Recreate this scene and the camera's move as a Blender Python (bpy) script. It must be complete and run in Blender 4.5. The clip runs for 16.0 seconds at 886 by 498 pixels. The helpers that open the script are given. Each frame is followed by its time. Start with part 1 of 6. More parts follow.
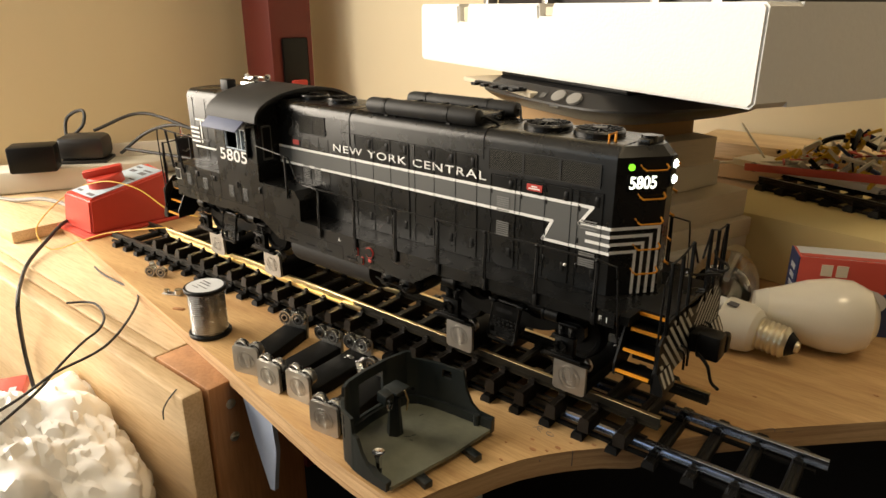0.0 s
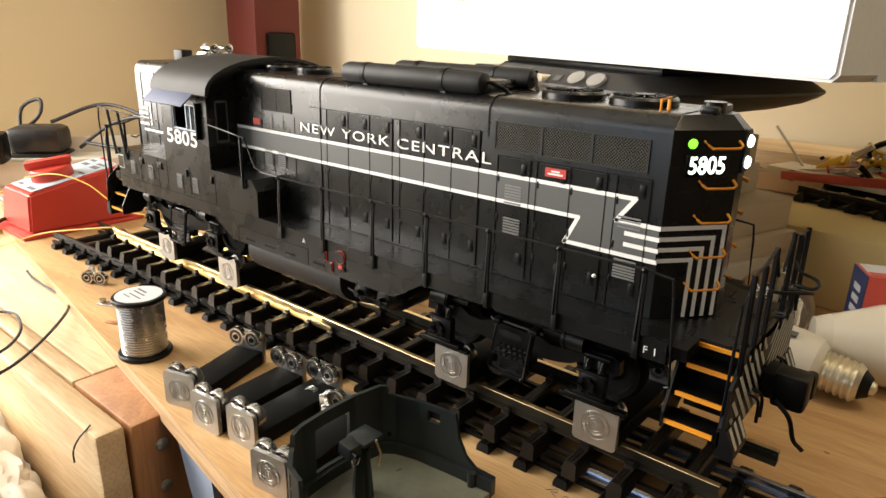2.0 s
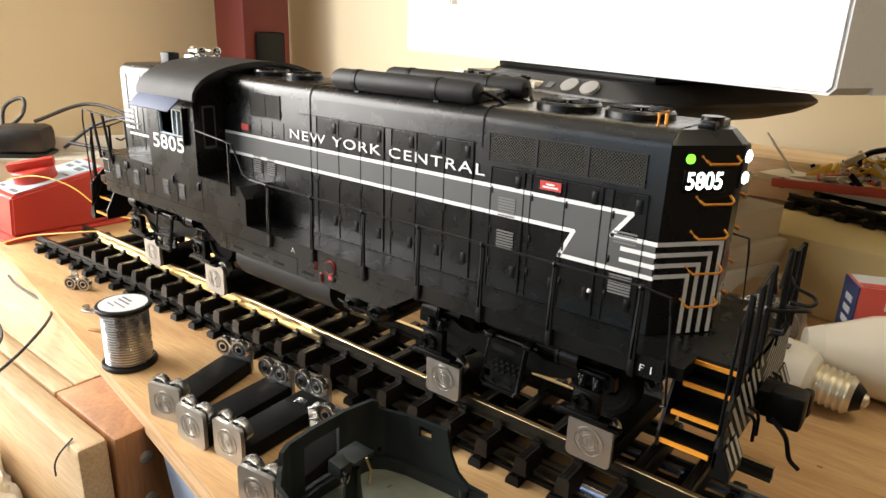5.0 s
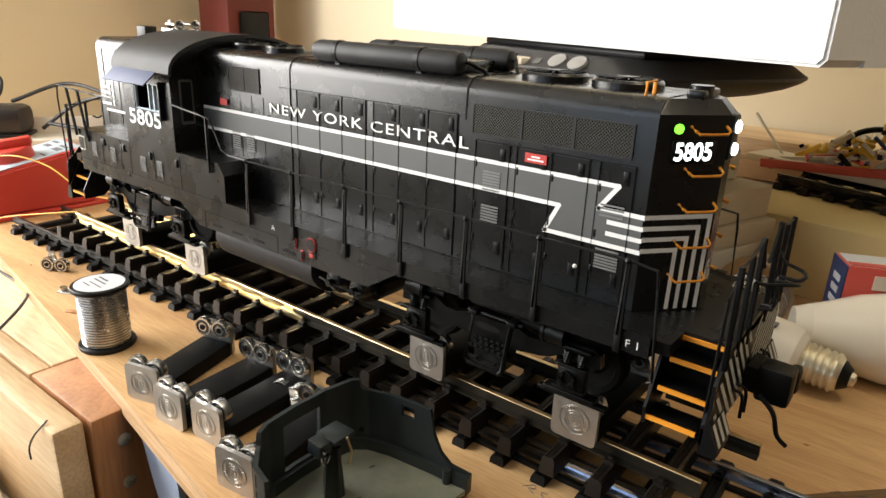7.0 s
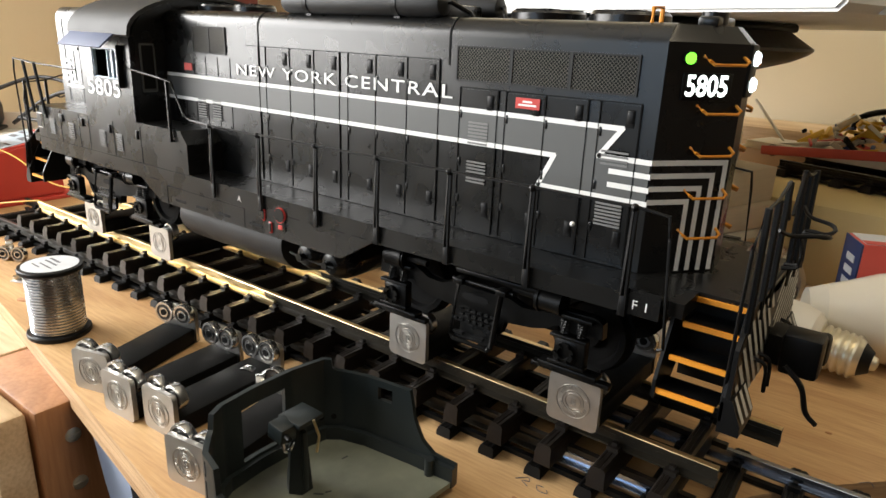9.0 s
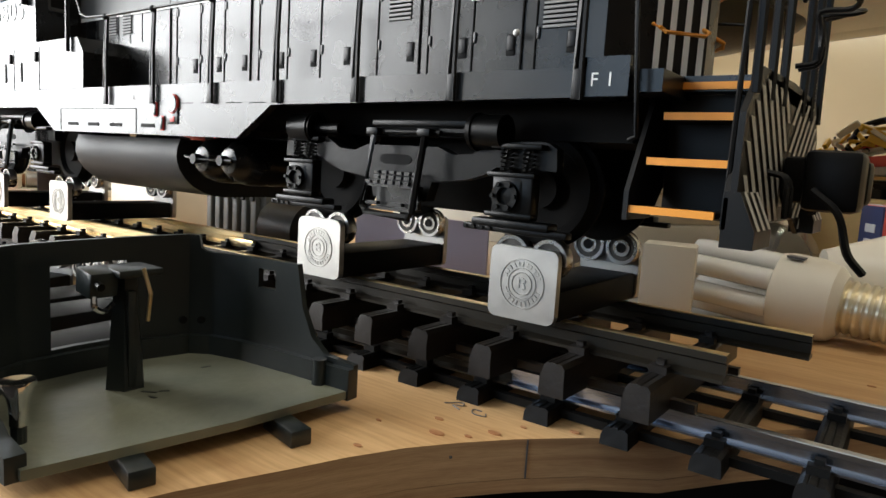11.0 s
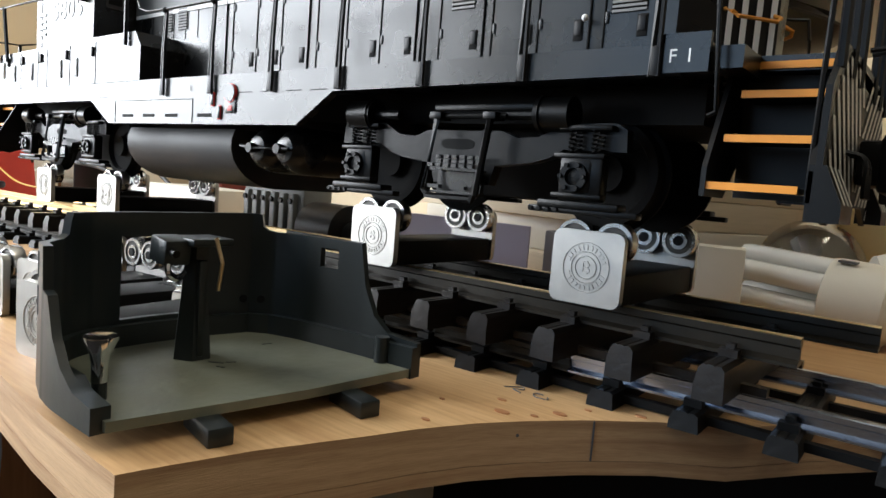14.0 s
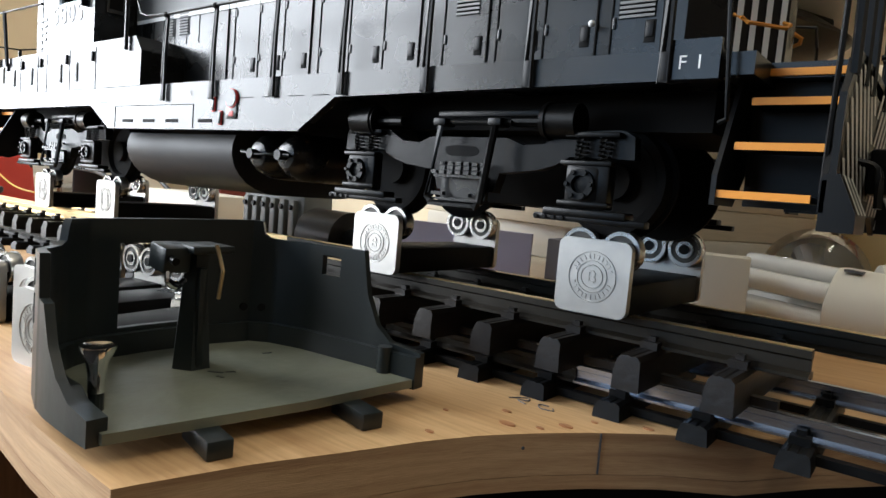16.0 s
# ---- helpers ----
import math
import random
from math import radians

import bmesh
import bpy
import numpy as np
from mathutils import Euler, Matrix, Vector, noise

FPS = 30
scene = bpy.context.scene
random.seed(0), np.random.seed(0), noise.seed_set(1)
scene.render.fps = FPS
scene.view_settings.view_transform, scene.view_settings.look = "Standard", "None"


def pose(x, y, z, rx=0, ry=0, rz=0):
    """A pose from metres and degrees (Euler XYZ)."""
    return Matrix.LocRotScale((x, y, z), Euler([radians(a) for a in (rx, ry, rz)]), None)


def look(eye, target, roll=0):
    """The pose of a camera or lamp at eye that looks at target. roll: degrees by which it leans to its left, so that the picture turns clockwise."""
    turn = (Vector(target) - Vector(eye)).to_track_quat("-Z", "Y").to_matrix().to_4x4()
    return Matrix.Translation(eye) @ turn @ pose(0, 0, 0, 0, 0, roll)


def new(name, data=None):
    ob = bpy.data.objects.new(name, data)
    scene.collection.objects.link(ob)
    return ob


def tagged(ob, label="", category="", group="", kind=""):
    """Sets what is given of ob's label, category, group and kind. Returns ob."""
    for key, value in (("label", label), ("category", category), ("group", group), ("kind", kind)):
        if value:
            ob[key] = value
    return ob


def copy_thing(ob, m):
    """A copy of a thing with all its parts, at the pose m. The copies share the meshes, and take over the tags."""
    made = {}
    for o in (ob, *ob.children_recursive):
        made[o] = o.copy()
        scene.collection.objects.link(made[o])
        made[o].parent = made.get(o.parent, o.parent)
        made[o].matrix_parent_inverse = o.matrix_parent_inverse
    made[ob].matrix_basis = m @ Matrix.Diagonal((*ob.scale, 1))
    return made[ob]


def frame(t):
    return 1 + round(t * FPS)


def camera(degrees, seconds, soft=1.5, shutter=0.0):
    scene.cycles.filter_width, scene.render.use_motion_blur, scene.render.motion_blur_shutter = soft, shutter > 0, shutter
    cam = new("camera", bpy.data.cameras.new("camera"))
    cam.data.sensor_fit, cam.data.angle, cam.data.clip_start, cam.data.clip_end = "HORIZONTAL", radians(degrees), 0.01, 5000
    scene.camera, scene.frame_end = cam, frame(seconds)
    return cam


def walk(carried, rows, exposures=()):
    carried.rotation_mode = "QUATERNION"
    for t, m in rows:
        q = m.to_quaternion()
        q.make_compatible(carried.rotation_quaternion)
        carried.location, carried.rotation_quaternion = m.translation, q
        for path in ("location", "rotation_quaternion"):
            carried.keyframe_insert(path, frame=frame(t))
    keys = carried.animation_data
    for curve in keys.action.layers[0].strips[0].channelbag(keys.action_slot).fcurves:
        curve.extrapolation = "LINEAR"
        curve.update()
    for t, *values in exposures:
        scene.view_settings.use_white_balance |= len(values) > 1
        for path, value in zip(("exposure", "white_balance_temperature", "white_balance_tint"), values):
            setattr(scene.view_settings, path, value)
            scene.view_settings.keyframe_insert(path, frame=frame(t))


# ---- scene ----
cam = camera(67.49, 16.0, soft=1.5)
PATH = [
    (0, (0.3950, -0.3899, 0.2751), (0.0946, -0.0288, 0.1037), -0.02),
    (0.5, (0.3563, -0.3492, 0.2465), (0.0418, 0.0039, 0.0838), 0.46),
    (1, (0.3386, -0.3259, 0.2308), (0.0287, 0.0307, 0.0670), 0.64),
    (1.5, (0.3367, -0.3134, 0.2279), (0.0334, 0.0485, 0.0637), 0.70),
    (2, (0.3339, -0.3132, 0.2307), (0.0341, 0.0545, 0.0730), 1.55),
    (2.5, (0.3322, -0.3131, 0.2292), (0.0337, 0.0547, 0.0693), 1.60),
    (3, (0.3312, -0.3097, 0.2338), (0.0369, 0.0627, 0.0769), 1.90),
    (3.5, (0.3309, -0.3103, 0.2374), (0.0372, 0.0635, 0.0824), 2.11),
    (6, (0.3251, -0.3035, 0.2303), (0.0364, 0.0703, 0.0662), 2.43),
    (6.5, (0.3255, -0.3010, 0.2276), (0.0429, 0.0758, 0.0598), 2.83),
    (7, (0.3258, -0.3011, 0.2276), (0.0415, 0.0745, 0.0599), 2.43),
    (7.5, (0.3246, -0.3015, 0.2275), (0.0396, 0.0736, 0.0598), 2.24),
    (8, (0.3232, -0.2987, 0.2270), (0.0401, 0.0771, 0.0579), 2.16),
    (8.2, (0.3224, -0.2986, 0.2248), (0.0413, 0.0783, 0.0547), 2.23),
    (10.3, (0.3026, -0.2268, 0.1033), (0.0023, 0.1656, 0.0266), 3.87),
    (10.5, (0.3054, -0.2254, 0.0911), (0.0021, 0.1668, 0.0266), 4.08),
    (11, (0.3140, -0.2171, 0.0768), (0.0174, 0.1804, 0.0134), 3.53),
    (11.5, (0.3169, -0.2166, 0.0803), (0.0169, 0.1777, 0.0132), 3.30),
    (12, (0.3177, -0.2148, 0.0776), (0.0193, 0.1806, 0.0096), 3.77),
    (12.5, (0.3147, -0.2162, 0.0770), (0.0127, 0.1762, 0.0076), 3.85),
    (13, (0.3101, -0.2158, 0.0749), (0.0080, 0.1769, 0.0073), 4.03),
    (13.5, (0.3079, -0.2239, 0.0661), (0.0006, 0.1663, 0.0086), 4.42),
    (14, (0.3037, -0.2271, 0.0629), (-0.0044, 0.1638, 0.0150), 4.66),
    (14.5, (0.3002, -0.2274, 0.0607), (-0.0062, 0.1648, 0.0127), 4.94),
    (15, (0.3004, -0.2252, 0.0622), (-0.0055, 0.1678, 0.0172), 4.90),
    (15.5, (0.3000, -0.2262, 0.0624), (-0.0072, 0.1657, 0.0176), 4.82),
    (16, (0.3004, -0.2255, 0.0629), (-0.0077, 0.1660, 0.0201), 4.90),
]
EXPOSURES = ((0, -0.50, 7300, 10), (1.0, -0.47, 7000, 10), (2.0, -0.03, 6600, 10), (3.0, 0.02, 6350, 10), (8.2, -0.02, 6150, 10), (10.5, -0.08, 5900, 8), (16, -0.14, 5500, 8))
walk(cam, [(t, look(eye, target, roll)) for t, eye, target, roll in PATH], EXPOSURES)

# ---- light ----
world = bpy.data.worlds.new("world")
scene.world = world
world.use_nodes = True
world.node_tree.nodes["Background"].inputs[0].default_value = (0.75, 0.85, 1.0, 1)
world.node_tree.nodes["Background"].inputs[1].default_value = 0.05


def area_lamp(name, eye, target, width, height, watts, colour):
    data = bpy.data.lights.new(name, "AREA")
    data.shape, data.size, data.size_y, data.energy, data.color = "RECTANGLE", width, height, watts, colour
    lamp = new(name, data)
    lamp.matrix_world = look(eye, target)
    return lamp


# daylight in the windows of the left wall and of the wall behind the camera, and an unseen ceiling lamp added as warm
# fill
area_lamp("window_light", (-1.035, -0.80, 0.54), (0, -0.76, 0.40), 1.22, 0.94, 70.0, (1.0, 0.94, 0.86))
area_lamp("warm_fill_light", (0.75, -0.10, 1.448), (0.75, -0.10, 0), 0.3, 0.3, 4.4, (1.0, 0.82, 0.56))
area_lamp("front_window_light", (-0.49, -2.22, 0.55), (-0.2, 0.0, 0.2), 0.85, 0.95, 8.0, (0.66, 0.83, 1.0))


# ---- materials ----
def mat(name, colour, rough=0.5, metal=0.0, vary=0.12, grain=40.0, bump=0.0, bump_scale=300.0, emit=0.0, glass=0.0, coat=0.0, stretch=(1, 1, 1), stain=0.0, subsurf=0.0, spec=0.5):
    m = bpy.data.materials.new(name)
    m.use_nodes = True
    nt = m.node_tree
    b = nt.nodes["Principled BSDF"]
    b.inputs["Roughness"].default_value = rough
    b.inputs["Metallic"].default_value = metal
    b.inputs["Transmission Weight"].default_value = glass
    b.inputs["Coat Weight"].default_value = coat
    b.inputs["Specular IOR Level"].default_value = spec
    b.inputs["Subsurface Weight"].default_value = subsurf
    b.inputs["Subsurface Radius"].default_value = (0.01, 0.01, 0.01)
    tc = nt.nodes.new("ShaderNodeTexCoord")
    mp = nt.nodes.new("ShaderNodeMapping")
    mp.inputs["Scale"].default_value = stretch
    nt.links.new(tc.outputs["Object"], mp.inputs["Vector"])
    base = (*colour, 1)
    if vary > 0:
        n1 = nt.nodes.new("ShaderNodeTexNoise")
        n1.inputs["Scale"].default_value, n1.inputs["Detail"].default_value = grain, 6
        nt.links.new(mp.outputs[0], n1.inputs["Vector"])
        mix = nt.nodes.new("ShaderNodeMix")
        mix.data_type = "RGBA"
        mix.inputs[6].default_value = (*[c * (1 - vary) for c in colour], 1)
        mix.inputs[7].default_value = (*[min(1, c * (1 + vary)) for c in colour], 1)
        nt.links.new(n1.outputs["Fac"], mix.inputs[0])
        out = mix.outputs[2]
        if stain > 0:
            n2 = nt.nodes.new("ShaderNodeTexNoise")
            n2.inputs["Scale"].default_value, n2.inputs["Detail"].default_value = grain / 6, 4
            nt.links.new(mp.outputs[0], n2.inputs["Vector"])
            mul = nt.nodes.new("ShaderNodeMix")
            mul.data_type, mul.blend_type = "RGBA", "MULTIPLY"
            ramp = nt.nodes.new("ShaderNodeValToRGB")
            ramp.color_ramp.elements[0].position, ramp.color_ramp.elements[1].position = 0.35, 0.65
            ramp.color_ramp.elements[0].color = (*[1 - stain] * 3, 1)
            nt.links.new(n2.outputs["Fac"], ramp.inputs[0])
            mul.inputs[0].default_value = 1.0
            nt.links.new(out, mul.inputs[6])
            nt.links.new(ramp.outputs[0], mul.inputs[7])
            out = mul.outputs[2]
        nt.links.new(out, b.inputs["Base Color"])
        rr = nt.nodes.new("ShaderNodeMapRange")
        rr.inputs["To Min"].default_value, rr.inputs["To Max"].default_value = max(0, rough - 0.08), min(1, rough + 0.1)
        nt.links.new(n1.outputs["Fac"], rr.inputs["Value"])
        nt.links.new(rr.outputs[0], b.inputs["Roughness"])
    else:
        b.inputs["Base Color"].default_value = base
    if bump > 0:
        n3 = nt.nodes.new("ShaderNodeTexNoise")
        n3.inputs["Scale"].default_value, n3.inputs["Detail"].default_value = bump_scale, 4
        nt.links.new(mp.outputs[0], n3.inputs["Vector"])
        bp = nt.nodes.new("ShaderNodeBump")
        bp.inputs["Strength"].default_value, bp.inputs["Distance"].default_value = bump, 0.001
        nt.links.new(n3.outputs["Fac"], bp.inputs["Height"])
        nt.links.new(bp.outputs[0], b.inputs["Normal"])
    if emit > 0:
        b.inputs["Emission Color"].default_value = base
        b.inputs["Emission Strength"].default_value = emit
    return m


def wood(name, light, dark, axis="X", scale=14.0, rough=0.5, rings=2.5):
    """Sawn timber: long grain streaks along an axis, broad figure and fine pores."""
    m = bpy.data.materials.new(name)
    m.use_nodes = True
    nt = m.node_tree
    b = nt.nodes["Principled BSDF"]
    tc, mp = nt.nodes.new("ShaderNodeTexCoord"), nt.nodes.new("ShaderNodeMapping")
    mp.inputs["Scale"].default_value = {"X": (0.08, 1, 1), "Y": (1, 0.08, 1), "Z": (1, 1, 0.08), "XY": (0.06, 0.06, 1.6)}[axis]
    nt.links.new(tc.outputs["Object"], mp.inputs[0])
    big, fine = nt.nodes.new("ShaderNodeTexNoise"), nt.nodes.new("ShaderNodeTexNoise")
    big.inputs["Scale"].default_value, big.inputs["Detail"].default_value, big.inputs["Distortion"].default_value = scale, 3, rings
    fine.inputs["Scale"].default_value, fine.inputs["Detail"].default_value = scale * 22, 5
    for n in (big, fine):
        nt.links.new(mp.outputs[0], n.inputs["Vector"])
    ramp = nt.nodes.new("ShaderNodeValToRGB")
    ramp.color_ramp.elements[0].position, ramp.color_ramp.elements[1].position = 0.32, 0.66
    ramp.color_ramp.elements[0].color, ramp.color_ramp.elements[1].color = (*dark, 1), (*light, 1)
    nt.links.new(big.outputs["Fac"], ramp.inputs[0])
    mul = nt.nodes.new("ShaderNodeMix")
    mul.data_type, mul.blend_type = "RGBA", "MULTIPLY"
    r2 = nt.nodes.new("ShaderNodeValToRGB")
    r2.color_ramp.elements[0].position, r2.color_ramp.elements[1].position = 0.3, 0.6
    r2.color_ramp.elements[0].color = (0.78, 0.72, 0.66, 1)
    nt.links.new(fine.outputs["Fac"], r2.inputs[0])
    mul.inputs[0].default_value = 0.8
    nt.links.new(ramp.outputs[0], mul.inputs[6])
    nt.links.new(r2.outputs[0], mul.inputs[7])
    nt.links.new(mul.outputs[2], b.inputs["Base Color"])
    b.inputs["Roughness"].default_value = rough
    bp = nt.nodes.new("ShaderNodeBump")
    bp.inputs["Strength"].default_value, bp.inputs["Distance"].default_value = 0.25, 0.0006
    nt.links.new(fine.outputs["Fac"], bp.inputs["Height"])
    nt.links.new(bp.outputs[0], b.inputs["Normal"])
    return m


M_WALL = mat("cream_wall_paint", (0.82, 0.73, 0.53), 0.75, vary=0.03, grain=3, bump=0.15, bump_scale=160)
# for the two unseen walls, darkened to keep bounced light low
M_DIM = mat("dark_unseen_wall", (0.14, 0.10, 0.065), 0.7, vary=0.2, grain=6)
M_CEIL = mat("ceiling_paint", (0.75, 0.72, 0.66), 0.9, vary=0.02)
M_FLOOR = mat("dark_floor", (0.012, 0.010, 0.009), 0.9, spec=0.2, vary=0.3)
M_BOARD = wood("pine_board", (0.68, 0.45, 0.215), (0.46, 0.265, 0.110), "X", 30, rings=1.0)
M_EDGE = wood("board_edge", (0.66, 0.45, 0.25), (0.42, 0.25, 0.125), "XY", 150, rings=0.9)
M_PINE = wood("bench_pine", (0.82, 0.63, 0.40), (0.66, 0.46, 0.25), "X", 22, rings=0.8)
M_BROWN = wood("brown_beam", (0.50, 0.25, 0.11), (0.33, 0.15, 0.06), "Z", 18)
M_RED_POST = mat("red_paint", (0.12, 0.012, 0.008), 0.55, vary=0.2, grain=12)
M_BODY = mat("satin_black_paint", (0.0065, 0.0066, 0.0064), 0.27, spec=0.43, vary=0.12, grain=60, bump=0.03, bump_scale=900, stain=0.12)
M_BAND = mat("grey_band_paint", (0.088, 0.09, 0.088), 0.45, vary=0.06, grain=60)
M_LOUVRE = mat("pale_grey_louvre", (0.17, 0.17, 0.165), 0.45, vary=0.08, grain=60)
M_BLACK = mat("black_plastic", (0.0035, 0.0035, 0.0035), 0.42, spec=0.25, vary=0.2, grain=80)
M_DARKMETAL = mat("dark_cast_parts", (0.0035, 0.0035, 0.0033), 0.34, spec=0.18, vary=0.3, grain=200, bump=0.1)
M_ROOF = mat("matt_dark_roof", (0.016, 0.016, 0.016), 0.55, spec=0.3, vary=0.1)
# the visor's blue is reflected window light put into its colour
M_VISOR = mat("visor_sky_reflection", (0.075, 0.095, 0.17), 0.55, vary=0.1)
M_WHITE = mat("white_lettering", (0.78, 0.78, 0.76), 0.5, vary=0.03)
M_ORANGE = mat("orange_paint", (0.68, 0.27, 0.02), 0.45, vary=0.08)
M_RED = mat("red_marking", (0.50, 0.04, 0.03), 0.5, vary=0.05)
M_SEAM = mat("panel_seam", (0.004, 0.004, 0.004), 0.8, vary=0, spec=0.2)
M_MESH = mat("screen_wire", (0.075, 0.07, 0.058), 0.45, metal=0.4, vary=0.1)
M_LAMP = mat("lit_headlight", (0.9, 1.0, 0.95), 0.3, vary=0, emit=9.0)
M_NUMBER = mat("lit_number_board", (0.92, 1.0, 0.90), 0.3, vary=0, emit=3.5)
M_GREEN = mat("lit_green_lamp", (0.25, 1.0, 0.05), 0.3, vary=0, emit=1.8)
M_GLASS = mat("window_glass", (0.8, 0.9, 1.0), 0.05, vary=0, glass=0.9)
M_BRASS = mat("brass_rail", (0.86, 0.68, 0.38), 0.30, metal=1.0, vary=0.15, grain=30, stretch=(0.2, 1, 1))
# tarnished rail sides; also the shade colour of the covered lower rails
M_RAILSIDE = mat("tarnished_shaded_rail", (0.020, 0.017, 0.012), 0.36, metal=0.2, spec=0.35, vary=0.3, grain=60)
# the bluish tint paints in the window's reflection on the steel
M_STEEL_RAIL = mat("steel_rail_blue_sheen", (0.42, 0.47, 0.56), 0.22, metal=1.0, vary=0.12)
M_TIE = mat("brown_black_tie", (0.0105, 0.0080, 0.0060), 0.36, spec=0.4, vary=0.4, grain=220, bump=0.16, bump_scale=420, stretch=(1, 0.25, 1))
M_TIE2 = mat("black_tie", (0.004, 0.004, 0.004), 0.5, spec=0.25, vary=0.25, grain=150, bump=0.2)
M_PLATE = mat("brushed_steel", (0.46, 0.45, 0.425), 0.40, metal=1.0, vary=0.10, grain=300, bump=0.05, bump_scale=2500)
M_BEARING = mat("polished_steel", (0.52, 0.52, 0.51), 0.24, metal=1.0, vary=0.05)
M_SHIELD = mat("bearing_shield", (0.07, 0.066, 0.06), 0.4, metal=0.6, vary=0.1)
M_BAR = mat("matt_black_bar", (0.0045, 0.0045, 0.0042), 0.55, spec=0.10, vary=0.2, grain=80)
M_SHELL = mat("olive_grey_plastic", (0.016, 0.021, 0.021), 0.33, vary=0.25, grain=25, bump=0.06, stain=0.3)
M_SHELLFLOOR = mat("grey_green_floor", (0.19, 0.20, 0.15), 0.38, vary=0.2, grain=140, stain=0.6, bump=0.15)
M_CHROME = mat("chrome", (0.75, 0.75, 0.75), 0.12, metal=1.0, vary=0)
M_SOLDER = mat("solder_wire", (0.50, 0.52, 0.55), 0.24, metal=1.0, vary=0.08, grain=200)
M_PAPER = mat("paper_label", (0.62, 0.64, 0.66), 0.5, vary=0.15, grain=90)
M_INK = mat("printed_ink", (0.12, 0.12, 0.13), 0.6, vary=0)
M_METER = mat("red_case", (0.52, 0.045, 0.028), 0.4, vary=0.06, grain=30)
M_METERFACE = mat("pale_blue_panel", (0.42, 0.50, 0.57), 0.5, vary=0.15, grain=60)
M_WHITEPL = mat("white_plastic", (0.72, 0.68, 0.58), 0.4, vary=0.05)
M_DEVICE = mat("charcoal_plastic", (0.022, 0.021, 0.020), 0.38, vary=0.1, grain=300)
M_FOAM = mat("white_polystyrene", (0.82, 0.82, 0.80), 0.85, vary=0.03, grain=250, bump=0.35, bump_scale=320)
M_SLAB = mat("cream_foam_slab", (0.76, 0.62, 0.30), 0.85, vary=0.04, grain=20, bump=0.2)
M_CARD = mat("brown_card", (0.42, 0.26, 0.12), 0.75, vary=0.12, grain=30)
M_PAGES = mat("stacked_paper", (0.66, 0.58, 0.44), 0.75, vary=0.12, grain=40, stretch=(1, 1, 14))
M_OPAL = mat("opal_glass", (0.84, 0.79, 0.67), 0.2, vary=0.03, coat=0.5, subsurf=0.15)
M_CLEAR = mat("clear_bulb_glass", (1, 1, 1), 0.02, vary=0, glass=1.0)
M_TUBE = mat("fluorescent_tube_glass", (0.75, 0.74, 0.70), 0.15, vary=0.03, coat=0.4)
M_YELLOW = mat("yellow_plastic", (0.72, 0.45, 0.03), 0.4, vary=0.08)
M_BLUE = mat("blue_print", (0.03, 0.045, 0.13), 0.45, vary=0.08)
M_CABLE = mat("black_cable", (0.015, 0.014, 0.014), 0.5, vary=0.1)
M_GREYCABLE = mat("grey_cable", (0.25, 0.24, 0.22), 0.5, vary=0.1)
M_YCABLE = mat("yellow_wire", (0.70, 0.42, 0.06), 0.5, vary=0.1)
M_DULLWHITE = mat("dull_white_paint", (0.48, 0.48, 0.45), 0.5, vary=0.15)
M_BAG = mat("white_plastic_bag", (0.93, 0.93, 0.92), 0.3, vary=0.05, grain=15, bump=0.15, bump_scale=60)
M_PRINT = mat("red_box_print", (0.55, 0.08, 0.06), 0.45, vary=0.08)
M_PALEBLUE = mat("pale_blue_cloth", (0.42, 0.50, 0.66), 0.7, vary=0.1, grain=40)
M_BRASSCAP = mat("lamp_cap", (0.74, 0.68, 0.52), 0.3, metal=0.75, vary=0.08)
M_LILAC = mat("lilac_card", (0.36, 0.34, 0.45), 0.6, vary=0.05)
M_GREYCARD = mat("grey_card", (0.20, 0.19, 0.20), 0.7, vary=0.12, grain=40)
M_ENGINE = mat("grey_cast_block", (0.10, 0.105, 0.10), 0.5, vary=0.15, grain=100)


# ---- mesh helpers ----
def box(bm, x0, x1, y0, y1, z0, z1, bevel=0.0, m=None):
    r = bmesh.ops.create_cube(bm, size=1.0)
    vs = r["verts"]
    for v in vs:
        v.co = Vector((x0 + (v.co.x + 0.5) * (x1 - x0), y0 + (v.co.y + 0.5) * (y1 - y0), z0 + (v.co.z + 0.5) * (z1 - z0)))
    if bevel > 0:
        es = list({e for v in vs for e in v.link_edges})
        r2 = bmesh.ops.bevel(bm, geom=es, offset=bevel, segments=2, profile=0.5, affect="EDGES")
        vs = list({v for f in r2["faces"] for v in f.verts} | {v for v in vs if v.is_valid})
    if m is not None:
        bmesh.ops.transform(bm, matrix=m, verts=[v for v in vs if v.is_valid])
    return bm


def cyl(bm, a, b, r, seg=20, r2=None, caps=True):
    a, b = Vector(a), Vector(b)
    m = Matrix.Translation((a + b) / 2) @ (b - a).to_track_quat("Z", "Y").to_matrix().to_4x4()
    bmesh.ops.create_cone(bm, cap_ends=caps, segments=seg, radius1=r, radius2=r if r2 is None else r2, depth=(b - a).length, matrix=m)
    return bm


def lathe(bm, profile, m=Matrix.Identity(4), seg=32, ring=False):
    """Turn a profile of (radius, height) about z."""
    rings = []
    for r, z in profile:
        rings.append([bm.verts.new(m @ Vector((r * math.cos(2 * math.pi * k / seg), r * math.sin(2 * math.pi * k / seg), z))) for k in range(seg)])
    made = []
    for p, q in zip(rings, rings[1:] + (rings[:1] if ring else [])):
        for k in range(seg):
            made.append(bm.faces.new((p[k], p[(k + 1) % seg], q[(k + 1) % seg], q[k])))
    if not ring:
        made += [bm.faces.new(list(reversed(rings[0]))), bm.faces.new(rings[-1])]
    bmesh.ops.recalc_face_normals(bm, faces=made)
    return bm


